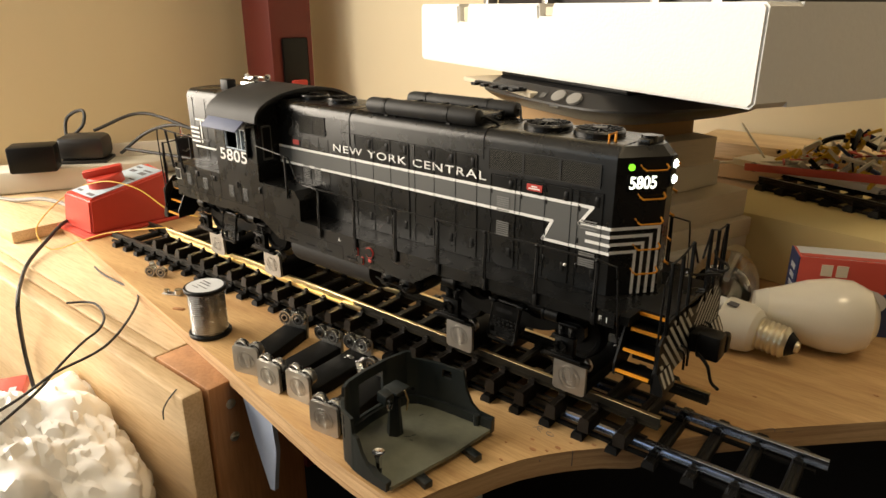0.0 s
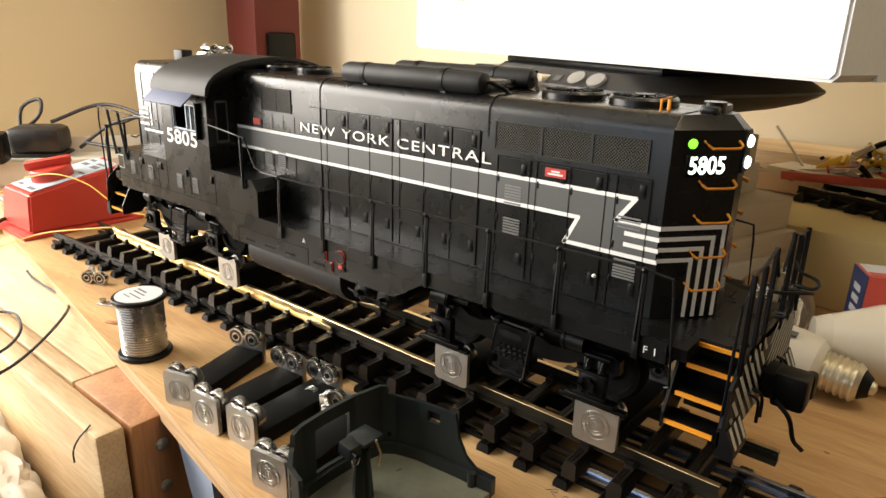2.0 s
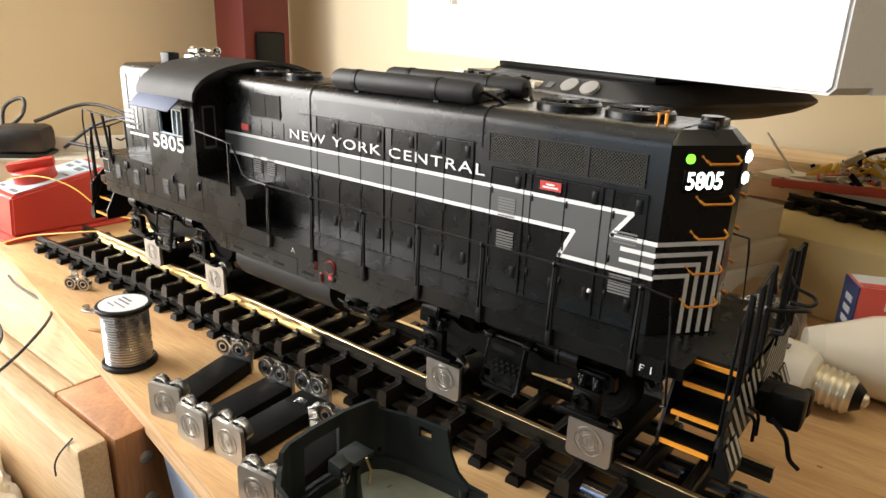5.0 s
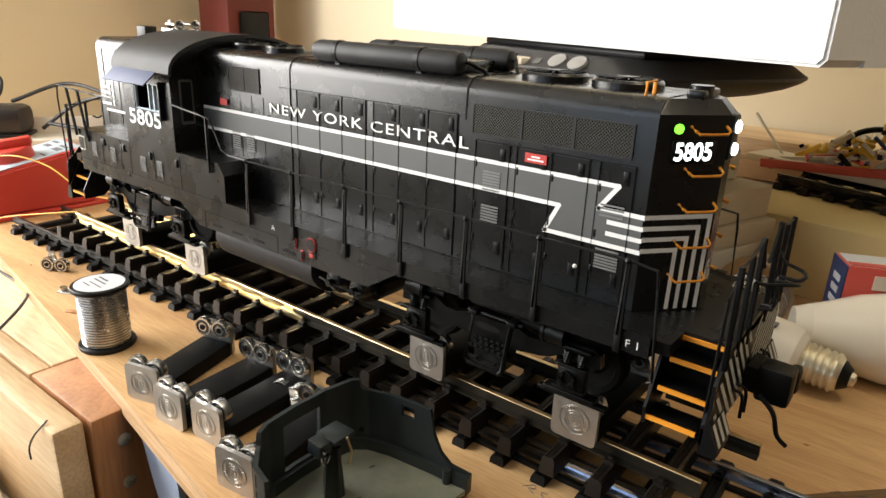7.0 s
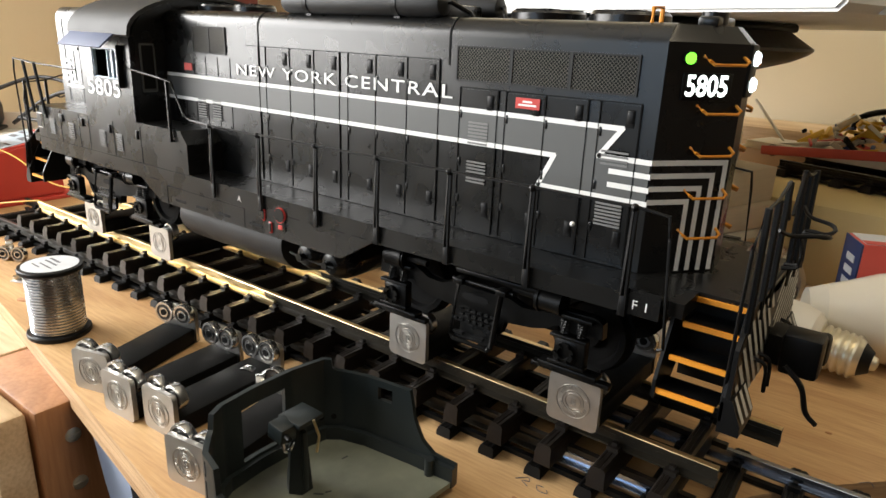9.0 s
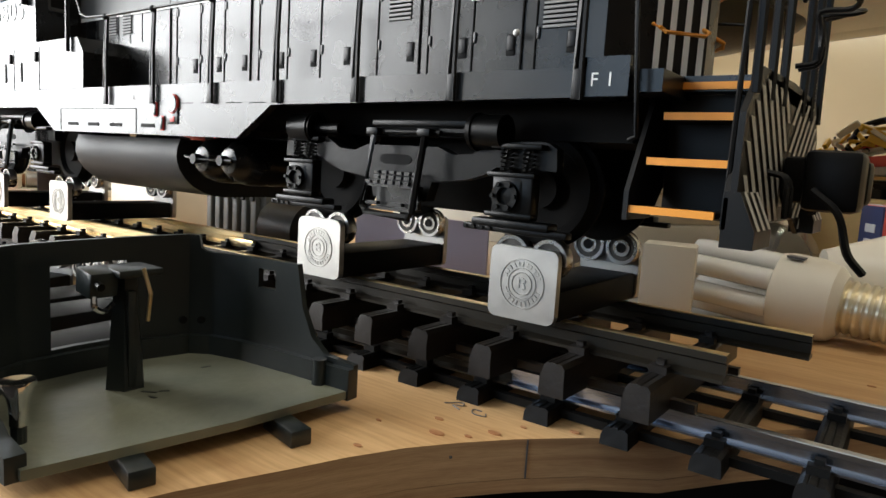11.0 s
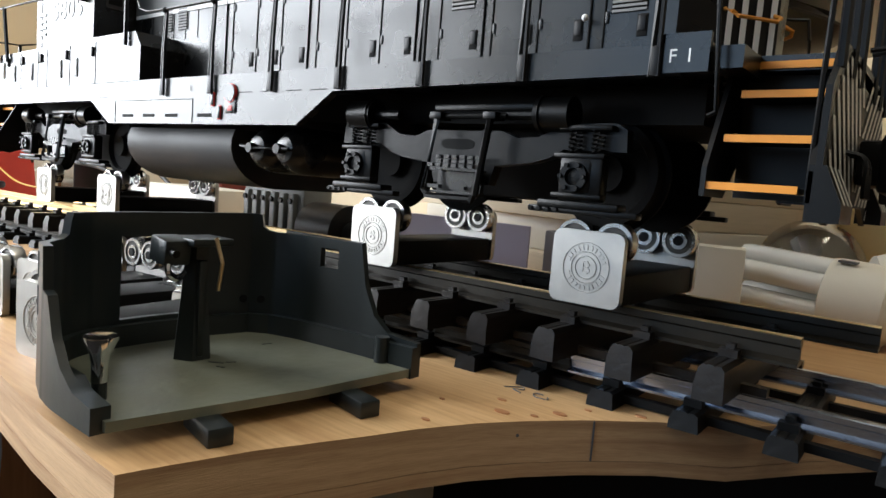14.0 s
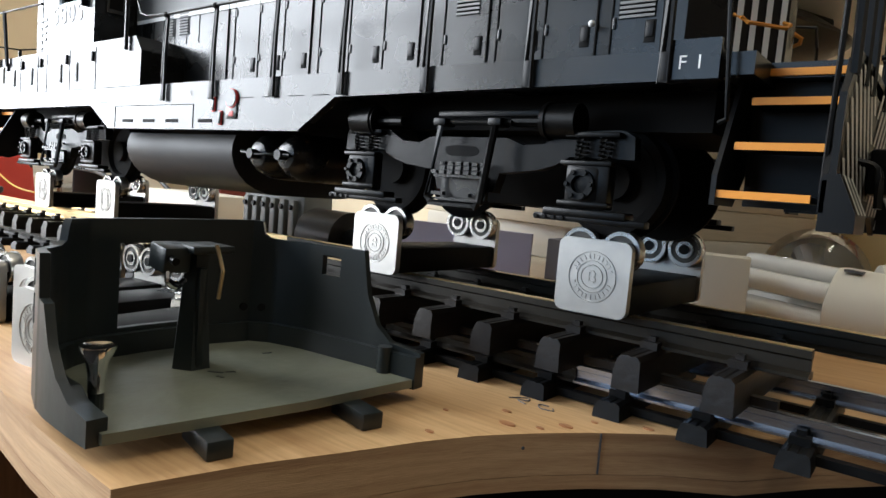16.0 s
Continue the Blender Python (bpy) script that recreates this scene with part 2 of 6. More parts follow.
def prism(bm, outline, axis, a0, a1):
    """Extrude an outline (pairs) along an axis from a0 to a1. y: pairs are x, z; x: y, z; z: x, y."""
    put = {"y": lambda p, t: (p[0], t, p[1]), "x": lambda p, t: (t, p[0], p[1]), "z": lambda p, t: (p[0], p[1], t)}[axis]
    lo, hi = [bm.verts.new(put(p, a0)) for p in outline], [bm.verts.new(put(p, a1)) for p in outline]
    bm.faces.new(lo), bm.faces.new(list(reversed(hi)))
    n = len(outline)
    for k in range(n):
        bm.faces.new((lo[k], hi[k], hi[(k + 1) % n], lo[(k + 1) % n]))
    bmesh.ops.recalc_face_normals(bm, faces=bm.faces)
    return bm


def pipe(bm, pts, r, seg=8):
    """A rod of radius r along points, with round joints."""
    pts = [Vector(p) for p in pts]
    rings = []
    for k, p in enumerate(pts):
        d = ((pts[min(k + 1, len(pts) - 1)] - p).normalized() + (p - pts[max(k - 1, 0)]).normalized()).normalized()
        if abs(d.z) < 0.999:
            side = d.cross(Vector((0, 0, 1))).normalized()
        else:
            side = Vector((1, 0, 0))
        up = side.cross(d)
        rings.append([bm.verts.new(p + r * (math.cos(2 * math.pi * j / seg) * side + math.sin(2 * math.pi * j / seg) * up)) for j in range(seg)])
    for a, b in zip(rings, rings[1:]):
        off = min(range(seg), key=lambda o: (a[0].co - b[o].co).length)
        for j in range(seg):
            bm.faces.new((a[j], a[(j + 1) % seg], b[(j + 1 + off) % seg], b[(j + off) % seg]))
    bm.faces.new(rings[0]), bm.faces.new(rings[-1])
    bmesh.ops.recalc_face_normals(bm, faces=bm.faces)
    return bm


def smooth_path(pts, n=8):
    """Catmull-Rom points through the given ones."""
    p = [Vector(q) for q in pts]
    p = [2 * p[0] - p[1], *p, 2 * p[-1] - p[-2]]
    out = []
    for a, b, c, d in zip(p, p[1:], p[2:], p[3:]):
        for k in range(n):
            t = k / n
            out.append(0.5 * (2 * b + (c - a) * t + (2 * a - 5 * b + 4 * c - d) * t * t + (3 * b - a - 3 * c + d) * t ** 3))
    return out + [p[-2]]


def mesh_of(name, bm, material, sharp=26):
    me = bpy.data.meshes.new(name)
    bm.normal_update()
    for f in bm.faces:
        f.smooth = True
    for e in bm.edges:
        e.smooth = not (len(e.link_faces) == 2 and e.calc_face_angle(0) > radians(sharp))
    bm.to_mesh(me)
    bm.free()
    for m in material if isinstance(material, (list, tuple)) else [material]:
        me.materials.append(m)
    return me


def thing(name, at=(0, 0, 0), turn=0.0, label="", category="", group="", kind=""):
    ob = new(name)
    ob.matrix_basis = pose(*at, 0, 0, turn)
    ob.empty_display_size = 0.02
    return tagged(ob, label, category, group, kind)


def part(name, bm, material, parent, label=""):
    ob = new(name, mesh_of(name, bm, material))
    ob.parent = parent
    return tagged(ob, label)


def solid(name, bm, material, label="", category="", group="", kind=""):
    return tagged(new(name, mesh_of(name, bm, material)), label, category, group, kind)


def bmesh_ball(x, y, z, r):
    bm = bmesh.new()
    bmesh.ops.create_uvsphere(bm, u_segments=12, v_segments=8, radius=r, matrix=Matrix.Translation((x, y, z)))
    return bm


def B():
    return bmesh.new()


def lettering(name, text, size, m, material, parent, label="", spacing=1.0, stretch=1.0, thick=0.0, bold=0.0):
    """Words cut from the built-in font, laid into the plane m (x to the right, y up)."""
    cu = bpy.data.curves.new(name, "FONT")
    cu.body, cu.size, cu.align_x, cu.align_y, cu.extrude, cu.space_character, cu.offset = text, size, "CENTER", "CENTER", thick, spacing, bold
    tmp = bpy.data.objects.new(name, cu)
    scene.collection.objects.link(tmp)
    me = bpy.data.meshes.new_from_object(tmp.evaluated_get(bpy.context.evaluated_depsgraph_get()))
    bpy.data.objects.remove(tmp)
    me.transform(m @ Matrix.Diagonal((stretch, 1, 1, 1)))
    me.materials.clear()
    me.materials.append(material)
    ob = new(name, me)
    ob.parent = parent
    return tagged(ob, label)


# a plane that faces -y: x right, z up
SIDE = Matrix(((1, 0, 0, 0), (0, 0, -1, 0), (0, 1, 0, 0), (0, 0, 0, 1)))

LOOSE_ROLLERS = ((-0.032, -0.100, 17), (0.009, -0.102, 5), (0.0385, -0.097, 4), (0.0815, -0.112, 9))

# ---- room ----
XL, XR, YN, YB, ZF, ZC = -1.0, 2.6, -2.2, 0.66, -0.85, 1.5
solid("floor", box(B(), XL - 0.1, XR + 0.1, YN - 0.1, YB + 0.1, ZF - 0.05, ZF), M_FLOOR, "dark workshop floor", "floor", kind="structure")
solid("ceiling", box(B(), XL - 0.1, XR + 0.1, YN - 0.1, YB + 0.1, ZC, ZC + 0.05), M_CEIL, "plain painted ceiling", "ceiling", kind="structure")
solid("wall_back", box(B(), XL - 0.08, XR + 0.08, YB, YB + 0.08, ZF, ZC), M_WALL, "cream painted plaster wall behind the bench", "wall", kind="structure")
# right and front walls are out of view; their dark colour limits fill
solid("wall_right", box(B(), XR, XR + 0.08, YN, YB, ZF, ZC), M_DIM, "unseen wall, dark brown to cut bounced light", "wall", kind="structure")
bm = B()
VX0, VX1, VZ0, VZ1 = -0.95, -0.03, 0.04, 1.06
box(bm, XL - 0.08, VX0, YN - 0.08, YN, ZF, ZC)
box(bm, VX1, XR + 0.08, YN - 0.08, YN, ZF, ZC)
box(bm, VX0, VX1, YN - 0.08, YN, ZF, VZ0)
box(bm, VX0, VX1, YN - 0.08, YN, VZ1, ZC)
solid("wall_front", bm, M_DIM, "unseen wall with a window opening, dark brown to cut bounced light", "wall", kind="structure")
bm = B()
for x0, x1, z0, z1 in ((VX0, VX0 + 0.04, VZ0, VZ1), (VX1 - 0.04, VX1, VZ0, VZ1), (VX0 + 0.04, VX1 - 0.04, VZ0, VZ0 + 0.04), (VX0 + 0.04, VX1 - 0.04, VZ1 - 0.04, VZ1), ((VX0 + VX1) / 2 - 0.02, (VX0 + VX1) / 2 + 0.02, VZ0 + 0.04, VZ1 - 0.04)):
    box(bm, x0, x1, YN - 0.015, YN - 0.002, z0, z1)
solid("window_2", bm, M_WHITEPL, "white window frame in the front wall", "window", kind="structure")
# unseen ceiling disc, added to go with the warm fill light
solid("fill_light_disc", lathe(B(), [(0.19, 0.0), (0.24, 0.02), (0.24, 0.048)], Matrix.Translation((0.75, -0.10, ZC - 0.0485)), 40), M_CEIL, "unseen round white disc added over the warm fill light", "ceiling lamp")
bm = B()
WY0, WY1, WZ0, WZ1 = -1.45, -0.15, 0.03, 1.05
box(bm, XL - 0.08, XL, YN, WY0, ZF, ZC)
box(bm, XL - 0.08, XL, WY1, YB, ZF, ZC)
box(bm, XL - 0.08, XL, WY0, WY1, ZF, WZ0)
box(bm, XL - 0.08, XL, WY0, WY1, WZ1, ZC)
solid("wall_left", bm, M_WALL, "cream painted plaster wall with a window opening", "wall", kind="structure")
bm = B()
for y0, y1, z0, z1 in ((WY0, WY0 + 0.04, WZ0, WZ1), (WY1 - 0.04, WY1, WZ0, WZ1), (WY0 + 0.04, WY1 - 0.04, WZ0, WZ0 + 0.04), (WY0 + 0.04, WY1 - 0.04, WZ1 - 0.04, WZ1), ((WY0 + WY1) / 2 - 0.02, (WY0 + WY1) / 2 + 0.02, WZ0 + 0.04, WZ1 - 0.04)):
    box(bm, XL - 0.06, XL - 0.02, y0, y1, z0, z1)
solid("window_1", bm, M_WHITEPL, "white window frame in the left wall", "window", kind="structure")

# red corner post with a dark slot
post = thing("corner_post", (-0.835, 0.534, ZF), 0, "dark red painted wooden corner post", "post")
# its faces are turned to the bench
rot = Matrix.Rotation(radians(-6), 4, "Z")
bm = box(B(), -0.055, 0.055, -0.05, 0.05, 0, ZC - ZF - 0.001, 0.003)
bmesh.ops.transform(bm, matrix=rot, verts=bm.verts)
part("post_body", bm, M_RED_POST, post)
bm = box(B(), 0.0555, 0.062, -0.028, 0.034, -ZF + 0.07, -ZF + 0.215, 0.005)
bmesh.ops.transform(bm, matrix=rot, verts=bm.verts)
part("hook_plate", bm, M_BLACK, post, "black hook plate")
bm = box(B(), 0.0625, 0.075, -0.015, 0.02, -ZF + 0.06, -ZF + 0.13, 0.004)
bmesh.ops.transform(bm, matrix=rot, verts=bm.verts)
part("hook", bm, M_RED, post, "red hook")

# ---- bench ----
TB = 0.012  # thickness of the board that carries the track
edge = [(-0.60, -0.056), (-0.475, -0.075), (-0.25, -0.108), (-0.044, -0.138), (0.093, -0.1595), (0.130, -0.1632), (0.165, -0.1652), (0.1765, -0.1655),
        (0.1778, -0.160), (0.184, -0.138), (0.1935, -0.114), (0.1990, -0.099), (0.2060, -0.0840), (0.2145, -0.0705), (0.2250, -0.0565), (0.240, -0.040), (0.257, -0.0265), (0.274, 0.0), (0.289, 0.020),
        (0.312, 0.046), (0.345, 0.080), (0.381, 0.117), (0.45, 0.165), (0.60, 0.24), (0.80, 0.30), (1.2, 0.36), (1.2, 0.655), (-0.60, 0.655)]
board = thing("bench_board", (0, 0, -TB), 0, "pine board with a curved sawn front edge", "board", kind="structure")
bm = prism(B(), edge, "z", 0, TB)
for f in bm.faces:
    f.material_index = 0 if abs(f.normal.z) > 0.5 else 1
part("board_top", bm, [M_BOARD, M_EDGE], board)
low = [p for p in edge if p[0] >= -0.0421]
bm = prism(B(), [(-0.042, 0.40), (-0.042, -0.1383), *[p for p in low if p[1] < 0.3 and p[0] < 0.7], (0.62, 0.40)], "z", -0.0042, -0.0002)
part("board_underside", bm, M_EDGE, board, "lower ply of the sawn board")
# small knots and pen marks on the board
for x, y, r in ((0.206, -0.070, 0.0016), (0.218, -0.058, 0.0014), (0.20, -0.061, 0.001), (0.165, -0.070, 0.0008), (0.30, 0.09, 0.001), (0.37, 0.15, 0.0012), (-0.20, -0.085, 0.001), (-0.30, -0.085, 0.001), (0.235, -0.0400, 0.0011), (0.214, -0.0655, 0.0008), (0.196, -0.092, 0.0009), (0.222, -0.048, 0.0007), (0.188, -0.075, 0.0006), (-0.15, -0.10, 0.0008), (-0.05, -0.10, 0.0009), (0.02, -0.125, 0.0008)):
    bm = lathe(B(), [(r, 0.0), (r, 0.0004)], Matrix.Translation((x, y, TB)) @ Matrix.Diagonal((1.6, 0.8, 1, 1)), 12)
    part("knot", bm, M_BROWN, board, "dark wood knot")
for pts in (((0.193, -0.049), (0.197, -0.045), (0.199, -0.047), (0.196, -0.0485), (0.200, -0.0505)), ((0.206, -0.0465), (0.203, -0.047), (0.205, -0.050), (0.209, -0.0495), (0.208, -0.0475)),
            ((0.318, 0.052), (0.322, 0.056), (0.324, 0.053)), ((0.330, 0.058), (0.334, 0.061))):
    part("pen_mark", pipe(B(), smooth_path([(x, y, TB + 0.0002) for x, y in pts], 5), 0.0002, 5), M_INK, board, "pencil scribble")
part("saw_crack", box(B(), -0.0002, 0.0002, -0.0006, 0.0004, 0.0002, TB - 0.0002, 0, pose(0.2270, -0.05420, 0, 0, 0, 46)), M_INK, board, "dark crack in the sawn edge")

for k, (x, y, z) in enumerate(((0.2000, -0.0942, 0.004), (0.2130, -0.0724, 0.008), (0.1790, -0.1420, 0.007))):
    part("edge_pit", lathe(B(), [(0.0005, -0.0004), (0.0005, 0.0004), (0.0002, 0.0005)], Matrix.Translation((x, y, z)) @ Matrix.Rotation(radians(60), 4, "Z") @ Matrix.Rotation(radians(90), 4, "X"), 10), M_INK, board, "small dark pit")

# heavy bench below, in thick planks that end short of the board's end
bench = thing("workbench", (0, 0, ZF), 0, "heavy light pine workbench with a brown beam end", "workbench")
H0 = -ZF - TB
bm = box(B(), -0.98, -0.047, -0.178, -0.1585, H0 - 0.30, H0, 0.004)
part("front_plank", bm, M_PINE, bench)
bm = box(B(), -0.98, -0.128, -0.1575, -0.1435, H0 - 0.045, H0 - 0.0005, 0.002)
part("narrow_plank", bm, M_PINE, bench)
bm = box(B(), -0.127, -0.043, -0.157, -0.070, H0 - 0.60, H0 - 0.0005, 0.002)
part("end_beam", bm, M_BROWN, bench, "brown end-grain beam with two screws")
bm = box(B(), -0.98, -0.128, -0.143, 0.64, H0 - 0.05, H0, 0.002)
part("bench_top", bm, M_PINE, bench)
bm = box(B(), -0.12, 1.15, 0.42, 0.64, H0 - 0.05, H0, 0.002)
part("back_rail", bm, M_BROWN, bench)
# added dark block: stands in for the shade beneath the board
part("shade_block", box(B(), -0.10, 1.15, 0.30, 0.64, 0, H0 - 0.052, 0.003), M_FLOOR, bench, "dark block added for the shade under the board")
for x, y in ((-0.93, -0.13), (-0.93, 0.58), (-0.16, 0.58)):
    part("leg", box(B(), x - 0.04, x + 0.04, y - 0.035, y + 0.035, 0, H0 - 0.05, 0.003), M_BROWN, bench)
part("front_leg", box(B(), -0.16, -0.06, -0.1765, -0.16, 0, H0 - 0.3, 0.003), M_PINE, bench)
for z in (-0.034, -0.066):
    bm = lathe(B(), [(0.0044, 0), (0.0044, 0.0006), (0.003, 0.001)], Matrix.Translation((-0.043, -0.139, z - ZF)) @ Matrix.Rotation(radians(90), 4, "Y"), 16)
    box(bm, -0.0421, -0.0415, -0.1425, -0.1355, z - ZF - 0.0006, z - ZF + 0.0006)
    part("screw", bm, M_BRASSCAP, bench, "brass cross-head screw")

# plank on the bench under the power strip
solid("loose_plank", box(B(), -0.97, -0.545, -0.125, 0.45, -TB + 0.0002, 0.004, 0.002), M_PINE, "short pine plank lying on the bench", "plank")
solid("hanging_cloth", prism(B(), [(-0.034, -0.016), (0.004, -0.014), (0.008, -0.06), (0.0, -0.103), (-0.006, -0.104), (-0.022, -0.06)], "y", -0.134, -0.130), M_PALEBLUE, "pale blue cloth strip hanging under the board", "cloth")


# ---- track ----
def rail_profile(z0, z1, w):
    h = z1 - z0
    return [(-w, z0), (w, z0), (w, z0 + 0.12 * h), (0.22 * w, z0 + 0.24 * h), (0.22 * w, z0 + 0.62 * h), (0.5 * w, z0 + 0.70 * h), (0.5 * w, z1 - 0.04 * h), (0.4 * w, z1), (-0.4 * w, z1), (-0.5 * w, z1 - 0.04 * h), (-0.5 * w, z0 + 0.70 * h), (-0.22 * w, z0 + 0.62 * h), (-0.22 * w, z0 + 0.24 * h), (-w, z0 + 0.12 * h)]


def rail(name, x0, x1, y, z0, z1, parent, top, side):
    bm = prism(B(), [(y + p, z) for p, z in rail_profile(z0, z1, 0.0034)], "x", x0, x1)
    for f in bm.faces:
        f.material_index = 0 if f.normal.z > 0.5 and f.calc_center_median().z > z1 - 0.002 else 1
    return part(name, bm, [top, side], parent)


def tie_mesh(half, wide, z0, z1):
    """A sleeper with a rounded top and ends that lean in a little, its top scored along the grain."""
    w, h = wide / 2, z1 - z0
    outline = [(-w * 1.06, z0), (w * 1.06, z0), (w, z0 + 0.55 * h), (w * 0.88, z1 - 0.14 * h), (w * 0.62, z1), (w * 0.24, z1 - 0.0001), (w * 0.18, z1 - 0.0004), (w * 0.10, z1), (-w * 0.30, z1 + 0.0001), (-w * 0.36, z1 - 0.0003), (-w * 0.44, z1), (-w * 0.62, z1), (-w * 0.88, z1 - 0.14 * h), (-w, z0 + 0.55 * h)]
    bm = prism(B(), outline, "y", -half, half)
    for v in bm.verts:
        if v.co.z > z0 + 0.7 * h:
            v.co.y *= 1 - 0.0010 / half
    return bm


def clip_mesh(bm, x, z):
    for s in (-1, 1):
        for t in (-1, 1):
            y = s * 0.0245 + t * 0.0052
            box(bm, x - 0.0026, x + 0.0026, y - 0.0018, y + 0.0018, z - 0.0003, z + 0.0022)
            box(bm, x - 0.0012, x + 0.0012, y - 0.0012 - t * 0.0014, y + 0.0012 - t * 0.0014, z + 0.0022, z + 0.0036)


def track_piece(name, m, x0, x1, pitch, first, zt0, zt1, zr, half, wide, top, side, tie_m, label, group, longer=0.0, split=0.1, left=None):
    th = thing(name, (0, 0, 0), 0, label, "track", group)
    th.matrix_basis = m
    for y in (-0.0245, 0.0245):
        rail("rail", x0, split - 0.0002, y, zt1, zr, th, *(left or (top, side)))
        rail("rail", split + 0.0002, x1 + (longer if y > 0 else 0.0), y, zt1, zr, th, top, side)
    tie_me, clips = mesh_of("tie", tie_mesh(half, wide, zt0, zt1), tie_m), B()
    x = first
    while x < x1:
        t = new("tie", tie_me)
        t.parent, t.location = th, (x, 0, 0)
        clip_mesh(clips, x, zt1)
        x += pitch
    for s in (-1, 1):
        bm = B()
        box(bm, x0 + 0.006, x1 - 0.006, s * 0.0245 - 0.004 - 0.0015, s * 0.0245 - 0.004 + 0.0015, zt0 + 0.0005, zt0 + 0.003)
        part("tie_strip", bm, tie_m, th)
    tagged(part("rail_clip", clips, tie_m, th), kind="stuff")
    return th


ZR = 0.0293
LOWER = pose(0.27, -0.0020, 0, 0, 0, 1.8) @ pose(-0.27, 0, 0)
# left of x = 0.205 the upper track's shade is put into the rail colour
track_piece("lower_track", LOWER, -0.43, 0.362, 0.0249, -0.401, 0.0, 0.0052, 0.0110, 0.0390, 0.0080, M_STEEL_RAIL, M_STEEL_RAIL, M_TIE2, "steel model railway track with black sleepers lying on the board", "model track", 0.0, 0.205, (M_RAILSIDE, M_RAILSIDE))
UP = track_piece("upper_track", Matrix.Identity(4), -0.335, 0.2715, 0.0253, -0.3274, 0.0112, 0.0212, ZR, 0.0468, 0.0078, M_BRASS, M_RAILSIDE, M_TIE, "brass model railway track with brown sleepers stacked on another track", "model track", 0.014, -0.012, (M_BRASS, M_BRASS))
for y in (-0.02735, -0.02165, 0.02165, 0.02735):
    part("rail_joiner", box(B(), -0.024, 0.0, y - 0.0011, y + 0.0011, 0.0217, 0.0262, 0.0005), M_BRASS, UP, "bright brass rail joiner")


# ---- rollers ----
def bearing_parts(parent, x, y, z, r=0.0066, w=0.0045):
    """A ball bearing whose axle lies along y."""
    m = Matrix.Translation((x, y, z)) @ Matrix.Rotation(radians(90), 4, "X") @ Matrix.Translation((0, 0, -w / 2))
    b = part("bearing", lathe(B(), [(r * 0.97, 0), (r, w * 0.12), (r, w * 0.88), (r * 0.97, w), (r * 0.78, w), (r * 0.78, w * 0.85), (r * 0.78, w * 0.15), (r * 0.78, 0)], m, 28, True), M_BEARING, parent, "polished ball bearing")
    part("shield", lathe(B(), [(r * 0.79, w * 0.12), (r * 0.79, w * 0.88)], m, 28), M_SHIELD, b)
    part("inner_ring", lathe(B(), [(r * 0.5, -0.0001), (r * 0.5, w + 0.0001), (r * 0.3, w + 0.0001), (r * 0.3, -0.0001)], m, 20, True), M_BEARING, b)
    part("axle_end", lathe(B(), [(r * 0.29, -0.0006), (r * 0.29, w + 0.0006)], m, 14), M_DARKMETAL, b)


def roller(at, turn=0.0, label="", far=True):
    """A roller stand: two rounded plates on a black bar, with two pairs of bearings."""
    th = thing("roller_stand", at, turn, label, "roller stand", "roller stands")
    s, h, t = 0.0122, 0.0235, 0.0026
    half = 0.034
    for side in (-1, 1):
        y0 = side * half
        outline = []
        for cx, cz, a0 in ((s - 0.0028, 0.0028, -90), (s - 0.0028, h - 0.0028, 0), (-s + 0.0028, h - 0.0028, 90), (-s + 0.0028, 0.0028, 180)):
            outline += [(cx + 0.0028 * math.cos(radians(a0 + k * 22.5)), cz + 0.0028 * math.sin(radians(a0 + k * 22.5))) for k in range(5)]
        p = part("plate", prism(B(), outline, "y", y0 - t / 2, y0 + t / 2), M_PLATE, th, "brushed steel plate with a round stamp")
        # the round stamp: rings, and a circle of small plain bars
        ym = y0 + side * (t / 2)
        mm = Matrix.Translation((0, ym, 0.0118)) @ Matrix.Rotation(radians(90 * -side), 4, "X")
        bm = B()
        for r0 in (0.0079, 0.0050, 0.0036):
            lathe(bm, [(r0 - 0.00018, -0.0001), (r0 - 0.0001, 0.0003), (r0 + 0.0001, 0.0003), (r0 + 0.00018, -0.0001)], mm, 40, True)
        part("stamp_ring", bm, M_PLATE, p)
        bm = B()
        for k in range(26):
            if k in (6, 7, 19, 20):
                continue
            a = radians(k * 360 / 26)
            w = 0.00028 + 0.00022 * ((k * 7) % 3) / 2
            box(bm, -w, w, -0.0007, 0.0007, -0.0001, 0.00028, 0, mm @ Matrix.Rotation(a, 4, "Z") @ Matrix.Translation((0, 0.0064, 0)))
        for q in ((-0.0013, -0.0007, -0.0019, 0.0019), (-0.0007, 0.0008, 0.0013, 0.0019), (-0.0007, 0.0009, -0.0003, 0.0003), (-0.0007, 0.0008, -0.0019, -0.0013), (0.0008, 0.0013, 0.0004, 0.0014), (0.0009, 0.0014, -0.0015, -0.0003)):
            box(bm, q[0], q[1], q[2], q[3], -0.0001, 0.0003, 0, mm)
        part("stamp_relief", bm, M_PLATE, p)
        for x in (-0.0068, 0.0068):
            bearing_parts(th, x, side * (half - 0.0045), 0.0202)
    part("bar", box(B(), -0.0115, 0.0115, -half + 0.002, half - 0.002, 0.0006, 0.0105, 0.0008), M_BAR, th, "matt black bar")
    return th


roll = roller((0.2103, 0, ZR - 0.0005), 0, "steel roller stand on the rails under a locomotive wheel")
for x in (0.1157, -0.1157, -0.2103):
    copy_thing(roll, pose(x, 0, ZR - 0.0005))
for x, y, a in LOOSE_ROLLERS:
    r = copy_thing(roll, pose(x, y, 0.0, 0, 0, a))
    tagged(r, "spare steel roller stand lying on the board", "roller stand", "roller stands")


